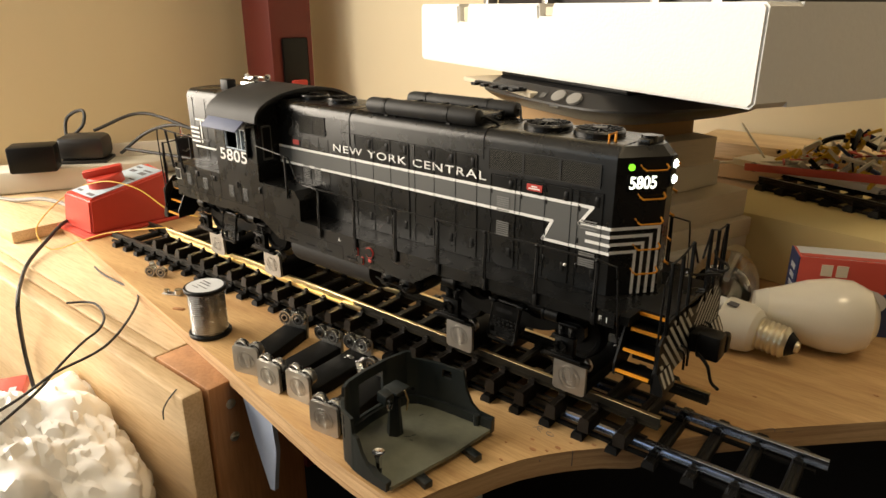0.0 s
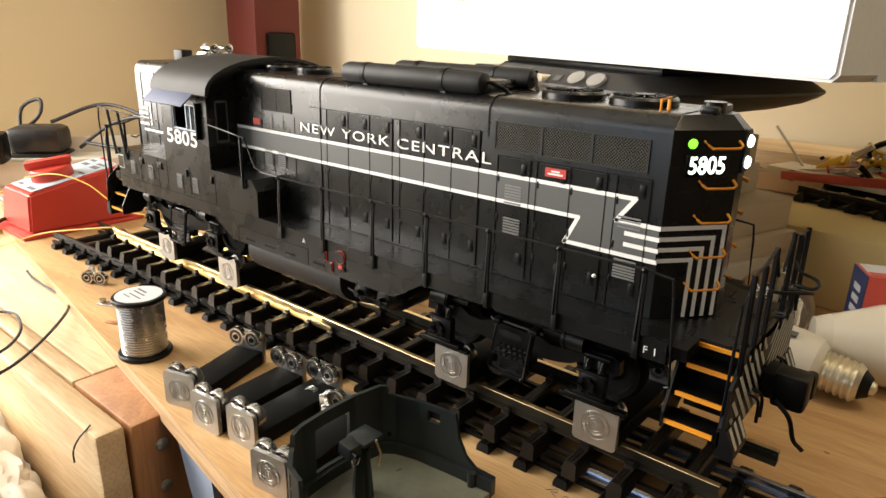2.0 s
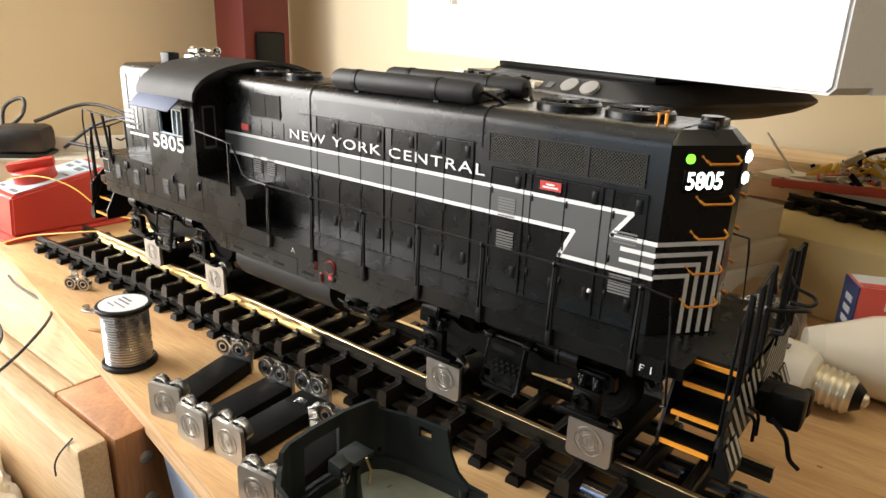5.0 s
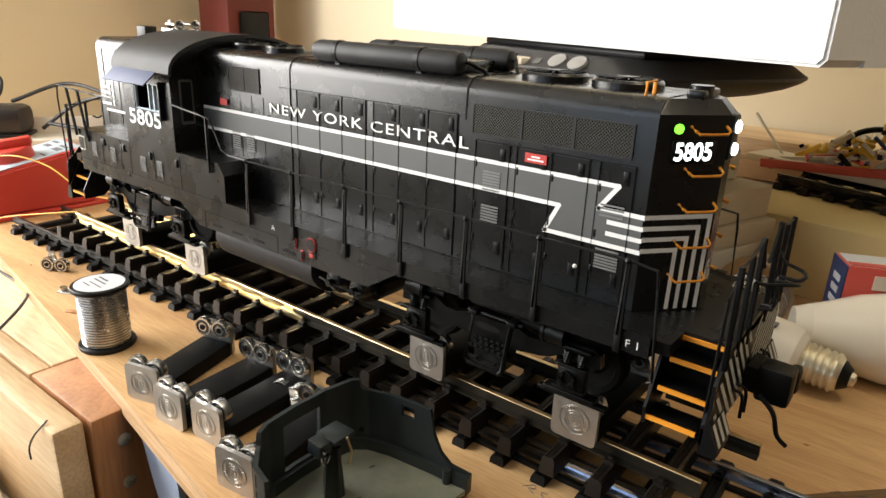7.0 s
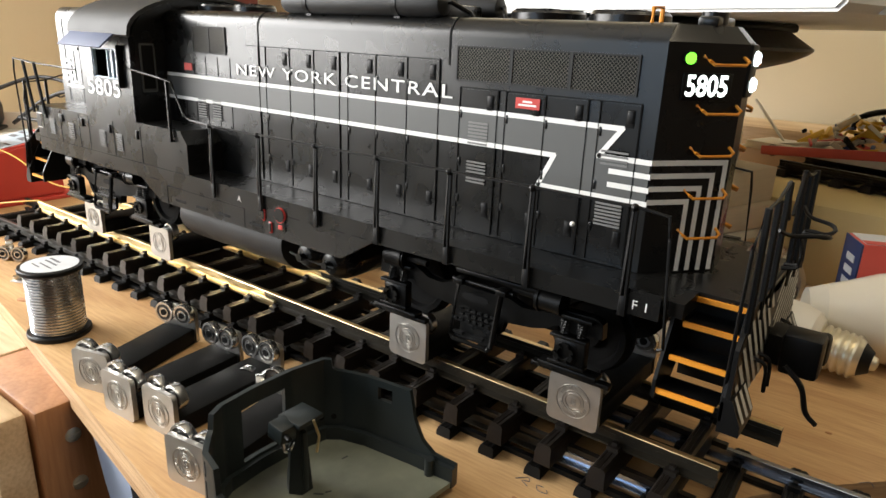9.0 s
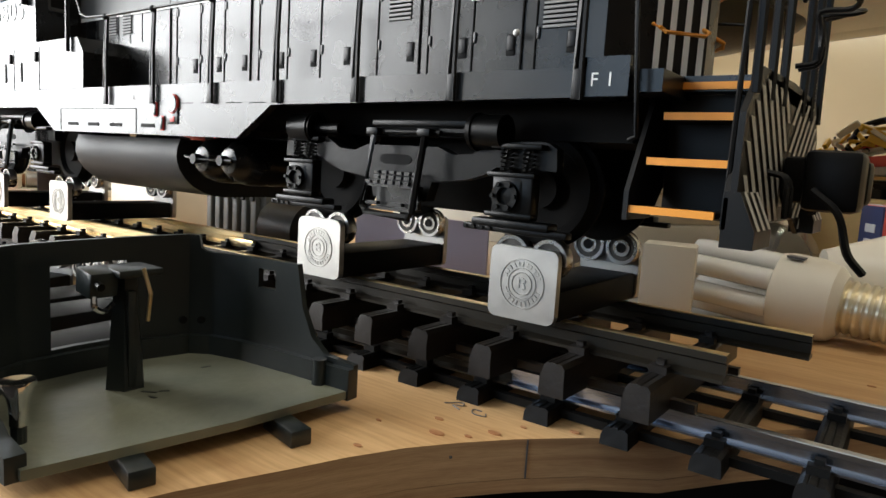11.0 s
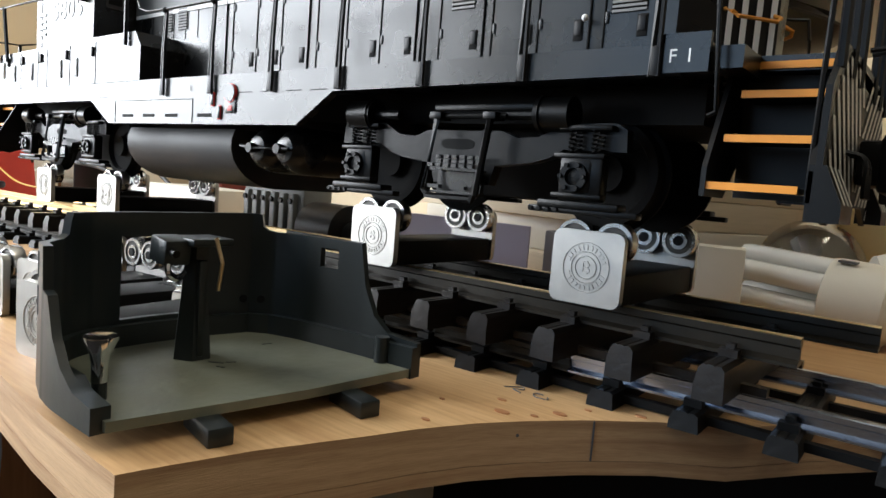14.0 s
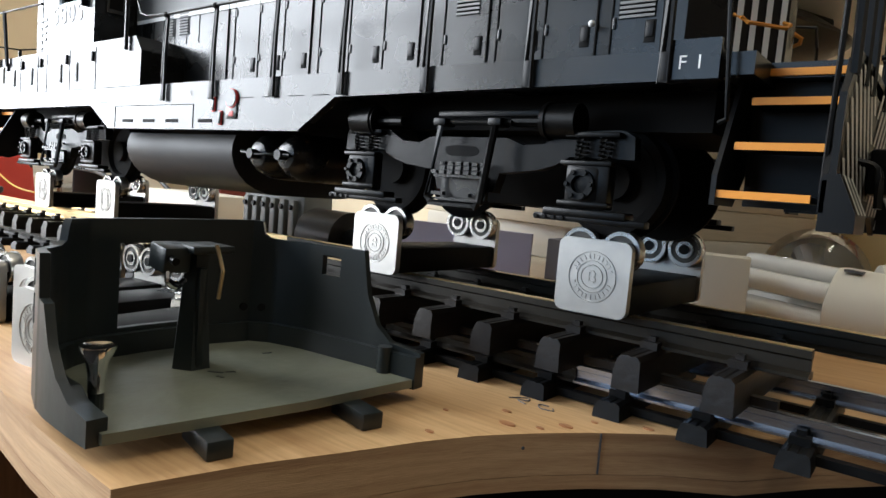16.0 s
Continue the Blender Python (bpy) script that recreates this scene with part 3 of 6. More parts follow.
def nut(at, turn, label="small chrome bearing clip"):
    th = thing("bearing_clip", at, turn, label, "bearing clip", "spare bearings")
    bearing_parts(th, -0.0045, 0, 0.0062, 0.006, 0.005)
    bearing_parts(th, 0.0085, 0, 0.0062, 0.006, 0.005)
    return th


# ---- the locomotive ----
LOCO_Z = 0.050
loco = thing("model_locomotive", (0, 0, LOCO_Z), 0, "black model diesel locomotive with white stripes, standing on roller stands", "model locomotive")


def lp(name, bm, material, parent=None, label="", top=True):
    """A part of the locomotive, given in places over the board."""
    bmesh.ops.transform(bm, matrix=Matrix.Translation((0, 0, -LOCO_Z)), verts=bm.verts)
    return part(name, bm, material, parent or loco, label)


def ltext(name, text, size, m, material, label="", **k):
    return lettering(name, text, size, Matrix.Translation((0, 0, -LOCO_Z)) @ m, material, loco, label, **k)


SY, HY, DECK, HTOP = 0.0545, 0.0305, 0.104, 0.1985
# frame with its side sills, dropped in the middle over the fuel tank
sill = [(-0.238, 0.094), (-0.096, 0.0945), (-0.074, 0.082), (0.087, 0.082), (0.108, 0.095), (0.2475, 0.0965), (0.2475, DECK), (-0.238, DECK)]
for s in (-1, 1):
    lp("side_sill", prism(B(), sill, "y", s * SY, s * (SY - 0.004)), M_BODY)
lp("deck", box(B(), -0.2565, 0.2545, -SY + 0.004, SY - 0.004, 0.098, DECK - 0.0003), M_BODY)
lp("underframe", box(B(), -0.24, 0.24, -0.03, 0.03, 0.086, 0.0978), M_SEAM)
for s in (-1, 1):
    bm = B()
    for x in (-0.052, -0.030, -0.008, 0.021):
        box(bm, x - 0.0055, x + 0.0055, s * SY - 0.0003, s * SY + 0.0003, 0.0852, 0.0868)
    for x in (0.052, 0.068, 0.085, 0.10, -0.08):
        box(bm, x - 0.005, x + 0.005, s * SY - 0.0002, s * SY + 0.0002, 0.0957, 0.0960)
    box(bm, -0.066, 0.011, s * SY - 0.00025, s * SY + 0.00025, 0.0935, 0.0938)
    box(bm, 0.0107, 0.011, s * SY - 0.00025, s * SY + 0.00025, 0.0825, 0.0936)
    box(bm, -0.0662, -0.0659, s * SY - 0.00025, s * SY + 0.00025, 0.0825, 0.0936)
    lp("sill_slot_strip", bm, M_SEAM)
# fuel filler and red gauges
fill = lp("fuel_filler", cyl(B(), (0.042, -SY - 0.001, 0.0955), (0.042, -SY + 0.002, 0.0955), 0.0043, 24), M_RED, None, "red ringed fuel filler")
lp("filler_hole", cyl(B(), (0.042, -SY - 0.0014, 0.0957), (0.042, -SY, 0.0957), 0.0038, 24), M_BODY, fill)
lp("filler_plate", box(B(), 0.0380, 0.0460, -SY - 0.0006, -SY, 0.0868, 0.0940, 0.0003), M_BODY, fill)
lp("filler_tag", box(B(), 0.0405, 0.0438, -SY - 0.0009, -SY, 0.0878, 0.0902, 0.0002), M_RED, fill)
for x, z in ((0.0282, 0.0932), (0.0338, 0.0872)):
    g = lp("gauge", box(B(), x - 0.0014, x + 0.0014, -SY - 0.0009, -SY, z - 0.0032, z + 0.0032, 0.0006), M_RED, None, "red fuel gauge")
    lp("gauge_glass", box(B(), x - 0.0010, x + 0.0010, -SY - 0.0012, -SY, z - 0.0027, z + 0.0027, 0.0004), M_BODY, g)

# fuel tank and air tanks
prof = [(0.020 + 0.027 * math.cos(radians(a)), 0.0735 + 0.0195 * math.sin(radians(a))) for a in range(22, -91, -14)]
prof = prof + [(-p, z) for p, z in reversed(prof)]
lp("fuel_tank", prism(B(), prof, "x", -0.067, 0.032), M_ROOF)
for x in (0.0505, 0.0700):
    bm = lathe(B(), [(0.002, -0.0470), (0.0055, -0.0460), (0.0085, -0.0425), (0.0102, -0.037), (0.0106, -0.030), (0.0106, 0.030), (0.0102, 0.037), (0.0085, 0.0425), (0.0055, 0.0460), (0.002, 0.0470)], Matrix.Translation((x, 0, 0.0725)) @ Matrix.Rotation(radians(90), 4, "X"), 24)
    a = lp("air_tank", bm, M_BODY)
    lp("pipe_fitting", cyl(B(), (x, -0.0505, 0.0725), (x, -0.044, 0.0725), 0.0022, 10), M_DARKMETAL, a)
lp("air_pipe", pipe(B(), [(0.0420, -0.0485, 0.0735), (0.0505, -0.0495, 0.0725), (0.0700, -0.0495, 0.0725), (0.0760, -0.0485, 0.0725)], 0.0008), M_DARKMETAL)


# trucks
def truck(cx):
    W = 0.0473
    tr = lp("truck", box(B(), cx - 0.035, cx + 0.035, -0.0165, 0.0165, 0.060, 0.0865, 0.002), M_SEAM, None, "black four-wheel truck")
    for s in (-1, 1):
        y = s * 0.040
        out = [(cx - 0.060, 0.0765), (cx - 0.0595, 0.0830), (cx - 0.057, 0.0845), (cx - W - 0.008, 0.0850), (cx - W + 0.010, 0.0845), (cx - 0.030, 0.0805), (cx - 0.022, 0.0800), (cx - 0.016, 0.0822), (cx + 0.016, 0.0822), (cx + 0.022, 0.0800), (cx + 0.030, 0.0805), (cx + W - 0.010, 0.0845), (cx + W + 0.008, 0.0850), (cx + 0.057, 0.0845), (cx + 0.0595, 0.0830), (cx + 0.060, 0.0765),
               (cx + W + 0.011, 0.0765), (cx + W - 0.008, 0.0768), (cx + W - 0.013, 0.0740), (cx + 0.028, 0.0722), (cx + 0.014, 0.0705), (cx + 0.012, 0.0640), (cx - 0.012, 0.0640), (cx - 0.014, 0.0705), (cx - 0.028, 0.0722), (cx - W + 0.013, 0.0740), (cx - W + 0.008, 0.0768), (cx - W - 0.011, 0.0765)]
        lp("sideframe", prism(B(), out, "y", y - s * 0.0022, y + s * 0.0022), M_DARKMETAL, tr, "cast truck sideframe")
    for s in (-1, 1):
        y = s * 0.0435
        for e in (-1, 1):
            x = cx + e * W
            bm = B()
            box(bm, x - 0.0065, x + 0.0075, y - 0.003, y + 0.002, 0.0615, 0.0755, 0.0008)
            box(bm, x - 0.0060, x + 0.0045, min(y, y + s * 0.0034), max(y, y + s * 0.0034), 0.0632, 0.0742, 0.0014)
            lathe(bm, [(0.0045, 0), (0.0045, 0.0018), (0.0026, 0.0018), (0.0022, 0)], Matrix.Translation((x - 0.001, y + s * 0.0030, 0.0685)) @ Matrix.Rotation(radians(-90 * s), 4, "X"), 20, True)
            for dz in (0.0628, 0.0748):
                box(bm, x - 0.0085, x + 0.008, min(y, y + s * 0.0036), max(y, y + s * 0.0036), dz - 0.0007, dz + 0.0007, 0.0003)
            for k in range(4):
                cyl(bm, (x - 0.016 + 0.003 * k, y + s * 0.002, 0.0582), (x - 0.016 + 0.003 * k, y + s * 0.0026, 0.0582), 0.0007, 8)
            for k in range(6):
                a = radians(60 * k)
                cyl(bm, (x - 0.001 + 0.0038 * math.cos(a), y + s * 0.005, 0.0685 + 0.0038 * math.sin(a)), (x - 0.001 + 0.0038 * math.cos(a), y + s * 0.0059, 0.0685 + 0.0038 * math.sin(a)), 0.0007, 6)
            box(bm, x - 0.0135, x + 0.0135, y - 0.003, y + 0.0035, 0.0588, 0.0612, 0.0006)
            box(bm, x - 0.017, x + 0.019, y - 0.002, y + 0.002, 0.0572, 0.0592, 0.0004)
            lp("journal_box", bm, M_DARKMETAL, tr)
            bm = B()
            box(bm, x - 0.0085, x + 0.0090, y - 0.002, y + 0.004, 0.0825, 0.0842, 0.0005)
            lp("spring_cap", bm, M_DARKMETAL, tr)
            for dx in (-0.003, 0.0045):
                pts = [(x + dx + 0.0017 * math.cos(k * 0.8), y + s * 0.001 + 0.0017 * math.sin(k * 0.8), 0.0755 + 0.0071 * k / 44) for k in range(45)]
                lp("coil_spring", pipe(B(), pts, 0.00045, 5), M_DARKMETAL, tr)
            # brake cylinder
            xb = cx + e * 0.036 - 0.006
            bm = cyl(B(), (xb, y - s * 0.001, 0.0875), (xb + e * 0.012, y - s * 0.001, 0.0875), 0.0054, 18)
            cyl(bm, (xb - e * 0.012, y - s * 0.001, 0.0875), (xb, y - s * 0.001, 0.0875), 0.0018, 10)
            cyl(bm, (xb + e * 0.001, y - s * 0.001, 0.0875), (xb + e * 0.002, y - s * 0.001, 0.0875), 0.0060, 18)
            lp("brake_cylinder", bm, M_DARKMETAL, tr)
        # hanging step frame in the middle of the truck
        yo = y + s * 0.0068
        bm = pipe(B(), [(cx - 0.0075, y + s * 0.0045, 0.0870), (cx - 0.0095, yo, 0.0612), (cx - 0.0080, yo, 0.0592), (cx + 0.0108, yo, 0.0585), (cx + 0.0125, yo, 0.0602), (cx + 0.0150, y + s * 0.0045, 0.0870)], 0.0013, 6)
        for dx in (-0.0075, 0.0150):
            box(bm, cx + dx - 0.0026, cx + dx + 0.0026, min(y, y + s * 0.006), max(y, y + s * 0.006), 0.0852, 0.0878, 0.0005)
        cyl(bm, (cx - 0.012, y + s * 0.003, 0.0865), (cx + 0.020, y + s * 0.003, 0.0865), 0.0009, 8)
        lp("swing_hanger", bm, M_DARKMETAL, tr)
        lp("bolster_plate", box(B(), cx - 0.012, cx + 0.030, y - 0.001, y + 0.001, 0.0888, 0.0908, 0.0003), M_DARKMETAL, tr)
        bm = B()
        for j in range(3):
            for i in range(6):
                xa = cx - 0.0080 + i * 0.0034 + (0.0018 if j % 2 else 0)
                box(bm, xa, xa + 0.0022, yo - s * 0.0045 + s * j * 0.0022 - 0.0008, yo - s * 0.0045 + s * j * 0.0022 + 0.0008, 0.0722 - j * 0.0016, 0.0734 - j * 0.0016)
        box(bm, cx - 0.0080, cx + 0.0122, min(yo - s * 0.006, yo - s * 0.0005), max(yo - s * 0.006, yo - s * 0.0005), 0.0680, 0.0688)
        box(bm, cx - 0.0080, cx + 0.0122, min(yo - s * 0.006, yo - s * 0.0005), max(yo - s * 0.006, yo - s * 0.0005), 0.0602, 0.0610)
        box(bm, cx - 0.0075, cx + 0.0112, min(y, y + s * 0.002), max(y, y + s * 0.002), 0.0608, 0.0682)
        for k in range(2):
            box(bm, cx - 0.009 + k * 0.011, cx - 0.003 + k * 0.011, min(yo - s * 0.002, yo), max(yo - s * 0.002, yo), 0.0618, 0.0630)
        lp("spring_plank", bm, M_BODY, tr)
        lp("side_slot", prism(B(), [(cx - 0.006 + 0.0035 * math.cos(radians(a)) + (0.0075 if math.cos(radians(a)) > 0 else 0), 0.0775 + 0.0018 * math.sin(radians(a))) for a in range(0, 360, 24)], "y", s * 0.0421, s * 0.0424), M_SEAM, tr)
    for e in (-1, 1):
        x = cx + e * W
        for s in (-1, 1):
            m = Matrix.Translation((x, s * 0.0225, 0.0708)) @ Matrix.Rotation(radians(90 * -s), 4, "X")
            bm = lathe(B(), [(0.0192, -0.0015), (0.0192, 0.0), (0.0178, 0.0008), (0.0172, 0.0055), (0.0145, 0.0055), (0.0135, 0.003), (0.006, 0.003), (0.006, 0.006), (0.003, 0.006)], m, 40)
            lp("wheel", bm, M_SEAM, tr)
        lp("axle", cyl(B(), (x, -0.0225, 0.0708), (x, 0.0225, 0.0708), 0.003, 12), M_DARKMETAL, tr)


truck(0.163)
truck(-0.163)

# long hood: rounded top edges, angled nose corners
NX, NC = 0.2290, 0.2505


def hood_outline(y, top, r=0.0085):
    pts = [(-y, DECK)]
    pts += [(-y + r - r * math.cos(radians(a)), top - r + r * math.sin(radians(a))) for a in range(0, 91, 15)]
    pts += [(y - r + r * math.sin(radians(a)), top - r + r * math.cos(radians(a))) for a in range(0, 91, 15)]
    return pts + [(y, DECK)]


lp("long_hood", prism(B(), hood_outline(HY, HTOP), "x", -0.0955, NX), M_BODY)


def nose(bm, x0, e, tip, y, top):
    """The hood's end: faces angled to a narrow flat front, and a sloped upper rim."""
    ring = [(x0, -y), (x0 + e * 0.0020, -0.0290), (x0 + e * (tip - x0) * e * 0.93, -0.0063), (tip, -0.0045), (tip, 0.0045), (x0 + e * (tip - x0) * e * 0.93, 0.0063), (x0 + e * 0.0020, 0.0290), (x0, y)]
    low = [bm.verts.new((px, py, DECK)) for px, py in ring]
    mid = [bm.verts.new((px, py, top - 0.0065)) for px, py in ring]
    hi = [bm.verts.new((x0 + (px - x0) * 0.72, py * 0.80, top - 0.0004)) for px, py in ring]
    for p, q in ((low, mid), (mid, hi)):
        for k in range(len(ring) - 1):
            bm.faces.new((p[k], p[k + 1], q[k + 1], q[k]))
        bm.faces.new((p[-1], p[0], q[0], q[-1]))
    bm.faces.new(hi), bm.faces.new(low)
    bmesh.ops.recalc_face_normals(bm, faces=bm.faces)
    return bm


lp("hood_nose", nose(B(), NX, 1, NC, HY, HTOP), M_BODY)
lp("short_hood", prism(B(), hood_outline(HY, HTOP), "x", -0.2415, -0.1585), M_BODY)
lp("short_hood_nose", nose(B(), -0.2415, -1, -0.252, HY, HTOP), M_BODY)

# hood doors: seams, hinges and latches
SEAMS_TALL = (-0.001, 0.005, 0.025, 0.044, 0.063, 0.069, 0.088, 0.108, 0.127)
SEAMS_LOW = (0.139, 0.159, 0.163, 0.182, 0.201, 0.206, 0.2225)
for s in (-1, 1):
    y = s * HY
    bm = B()
    for x in SEAMS_TALL:
        box(bm, x - 0.00016, x + 0.00016, y - 0.00072, y + 0.00072, DECK + 0.001, 0.1800)
    for x in SEAMS_LOW:
        box(bm, x - 0.00016, x + 0.00016, y - 0.00072, y + 0.00072, DECK + 0.001, 0.1690)
    for x in (-0.075, -0.064, -0.052, -0.040, -0.028):
        box(bm, x - 0.0002, x + 0.0002, y - 0.00025, y + 0.00025, 0.130, 0.172)
    box(bm, -0.012, 0.127, y - 0.0005, y + 0.0005, 0.1800, 0.1804)
    box(bm, 0.139, 0.2225, y - 0.0005, y + 0.0005, 0.1690, 0.1694)
    lp("door_seam", bm, M_SEAM)
    # raised doors between the seams
    for a, b, t in [(a, b, 0.1795) for a, b in zip(SEAMS_TALL, SEAMS_TALL[1:]) if b - a > 0.01] + [(a, b, 0.1685) for a, b in zip(SEAMS_LOW, SEAMS_LOW[1:]) if b - a > 0.01]:
        d = lp("hood_door", box(B(), a + 0.0005, b - 0.0005, y - 0.0003, y + 0.0003, DECK + 0.0015, t, 0), M_BODY)
        for z in (t - 0.0045, DECK + 0.0125):
            bm = box(B(), b - 0.0052, b - 0.0026, y - 0.0009, y + 0.0009, z - 0.0024, z + 0.0024, 0.0003)
            lp("latch", bm, M_BLACK, d)
            lp("latch_plate", box(B(), b - 0.0056, b - 0.0022, y - 0.0006, y + 0.0006, z - 0.004, z + 0.0028, 0.0002), M_SEAM, d)
        for z in (t - 0.011, (t + DECK) / 2, DECK + 0.015):
            lp("hinge", box(B(), a + 0.0004, a + 0.0015, y - 0.0008, y + 0.0008, z - 0.0018, z + 0.0018, 0.0002), M_BODY, d)
    # joints over the hood's shoulder
    for x in (-0.001, 0.132):
        bm = prism(B(), hood_outline(HY + 0.0003, HTOP + 0.0003), "x", x - 0.0004, x + 0.0004) if s < 0 else None
        if bm:
            for v in bm.verts:
                v.co.z = max(v.co.z, 0.178)
            lp("hood_joint", bm, M_SEAM)

# grilles: a frame, a mesh of crossed wires, a dark back
def grille(x0, x1, z0, z1, y, n=1):
    s = -1 if y < 0 else 1
    g = lp("grille", box(B(), x0, x1, y - 0.0003, y + 0.0003, z0, z1), M_SEAM, None, "dark wire screen grille")
    bm = B()
    for a, b, c, d in ((x0 - 0.0008, x0, z0, z1), (x1, x1 + 0.0008, z0, z1), (x0 - 0.0008, x1 + 0.0008, z0 - 0.0008, z0), (x0 - 0.0008, x1 + 0.0008, z1, z1 + 0.0008)):
        box(bm, a, b, y - 0.0008, y + 0.0008, c, d)
    for k in range(1, n):
        x = x0 + (x1 - x0) * k / n
        box(bm, x - 0.0008, x + 0.0008, y - 0.0008, y + 0.0008, z0, z1)
    lp("grille_frame", bm, M_ROOF, g)
    bm = B()
    h = z1 - z0
    step = 0.0016
    k = x0 - h
    while k < x1:
        for sg in (1, -1):
            a, b = max(k, x0), min(k + h, x1)
            if b - a > 0.0004:
                za, zb = (z0 + (a - k), z0 + (b - k)) if sg > 0 else (z1 - (a - k), z1 - (b - k))
                v = [bm.verts.new(p) for p in ((a, y + s * 0.0005, za - 0.00016), (b, y + s * 0.0005, zb - 0.00016), (b, y + s * 0.0005, zb + 0.00016), (a, y + s * 0.0005, za + 0.00016))]
                bm.faces.new(v)
        k += step
    lp("wire_mesh", bm, M_MESH, g, "crossed wire mesh")


for s in (-1, 1):
    grille(0.137, 0.219, 0.1725, 0.186, s * HY, 3)
    grille(-0.0625, -0.0315, 0.1745, 0.1885, s * HY, 2)
    # louvred vents
    for x0, x1, z0, z1 in ((0.144, 0.155, 0.1445, 0.155), (0.144, 0.155, 0.127, 0.1375), (0.208, 0.220, 0.1445, 0.151), (0.208, 0.220, 0.120, 0.130), (-0.062, -0.053, 0.135, 0.147), (-0.047, -0.038, 0.135, 0.147)):
        v = lp("louvre_panel", box(B(), x0, x1, s * HY - 0.0003, s * HY + 0.0003, z0, z1), M_SEAM)
        lp("louvre_frame", box(B(), x0 - 0.0005, x1 + 0.0005, s * HY - 0.0002, s * HY + 0.0002, z0 - 0.0005, z1 + 0.0005), M_BAND, v)
        n = int((z1 - z0) / 0.0014)
        for k in range(n):
            z = z0 + (k + 0.5) * (z1 - z0) / n
            lp("louvre", box(B(), x0 + 0.0004, x1 - 0.0004, s * (HY + 0.0002) - 0.0006, s * (HY + 0.0002) + 0.0006, z - 0.0004, z + 0.0004), M_LOUVRE, v)

# cab with its windows, roof and interior
CX0, CX1, CZ = -0.1585, -0.0955, 0.1755


def cab_side(s):
    y0, y1 = s * SY, s * (SY - 0.003)
    bm = B()
    wx0, wx1, wz0, wz1 = -0.143, -0.106, 0.1545, 0.1735
    for a, b, c, d in ((CX0, wx0, 0.128, CZ + 0.006), (wx1, CX1, 0.128, CZ + 0.006), (wx0, wx1, 0.128, wz0), (wx0, wx1, wz1, CZ + 0.006)):
        box(bm, a, b, min(y0, y1), max(y0, y1), c, d)
    c = lp("cab_side", bm, M_BODY)
    bm = B()
    for x in (wx0, -0.125, -0.119, wx1 - 0.0012):
        box(bm, x, x + 0.0012, min(y0, y1) + 0.0006, max(y0, y1) - 0.0006, wz0, wz1)
    for z in (wz0, wz1 - 0.001):
        box(bm, wx0, wx1, min(y0, y1) + 0.0008, max(y0, y1) - 0.0008, z, z + 0.001)
    lp("cab_window_frame", bm, M_METERFACE, c)
    lp("cab_window_pane", box(B(), -0.1245, wx1 - 0.001, s * (SY - 0.0018) - 0.0003, s * (SY - 0.0018) + 0.0003, wz0, wz1), M_GLASS, c)
    lp("wind_deflector", box(B(), wx1 + 0.0, wx1 + 0.0016, s * (SY + 0.001) - 0.0024, s * (SY + 0.001) + 0.0024, 0.150, 0.176, 0.0003), M_BLACK, c)


for s in (-1, 1):
    cab_side(s)
for x, dx in ((CX1 - 0.003, 0.003), (CX0, 0.003)):
    arch = [(-SY + 0.003, 0.128)] + [((SY - 0.003) * math.sin(radians(a)), 0.1815 + 0.0235 * (math.cos(radians(a)) ** 0.9 if math.cos(radians(a)) > 0 else 0)) for a in range(-90, 91, 15)] + [(SY - 0.003, 0.128)]
    lp("cab_end_wall", prism(B(), arch, "x", x, x + dx), M_BODY)
for s in (-1, 1):
    d = lp("cab_door_window", box(B(), CX1 - 0.0002, CX1 + 0.0006, s * 0.043 - 0.005, s * 0.043 + 0.005, 0.148, 0.178, 0.0012), M_BAND)
    lp("cab_door_pane", box(B(), CX1 + 0.0004, CX1 + 0.0009, s * 0.043 - 0.0038, s * 0.043 + 0.0038, 0.150, 0.1765), M_SEAM, d)
outer = [(0.0595 * math.sin(radians(a)), 0.1825 + 0.0250 * max(0, math.cos(radians(a))) ** 0.9) for a in range(-90, 91, 10)]
inner = [(0.0575 * math.sin(radians(a)), 0.1812 + 0.0240 * max(0, math.cos(radians(a))) ** 0.9) for a in range(90, -91, -10)]
roof = lp("cab_roof", prism(B(), outer + inner, "x", CX0 - 0.003, CX1 + 0.008), M_ROOF, None, "arched dark cab roof")
for s in (-1, 1):
    m = Matrix.Translation((-0.128, s * 0.0592, 0.1825)) @ Matrix.Rotation(radians(s * 50), 4, "X")
    lp("sun_visor", box(B(), -0.029, 0.025, -0.0005, 0.0005, -0.0125, 0.0, 0.0002, m), M_VISOR, roof, "sun visor with the window's blue reflection in its colour")
lp("cab_floor", box(B(), CX0 + 0.003, CX1 - 0.003, -SY + 0.003, SY - 0.003, 0.128, 0.130), M_BLACK)
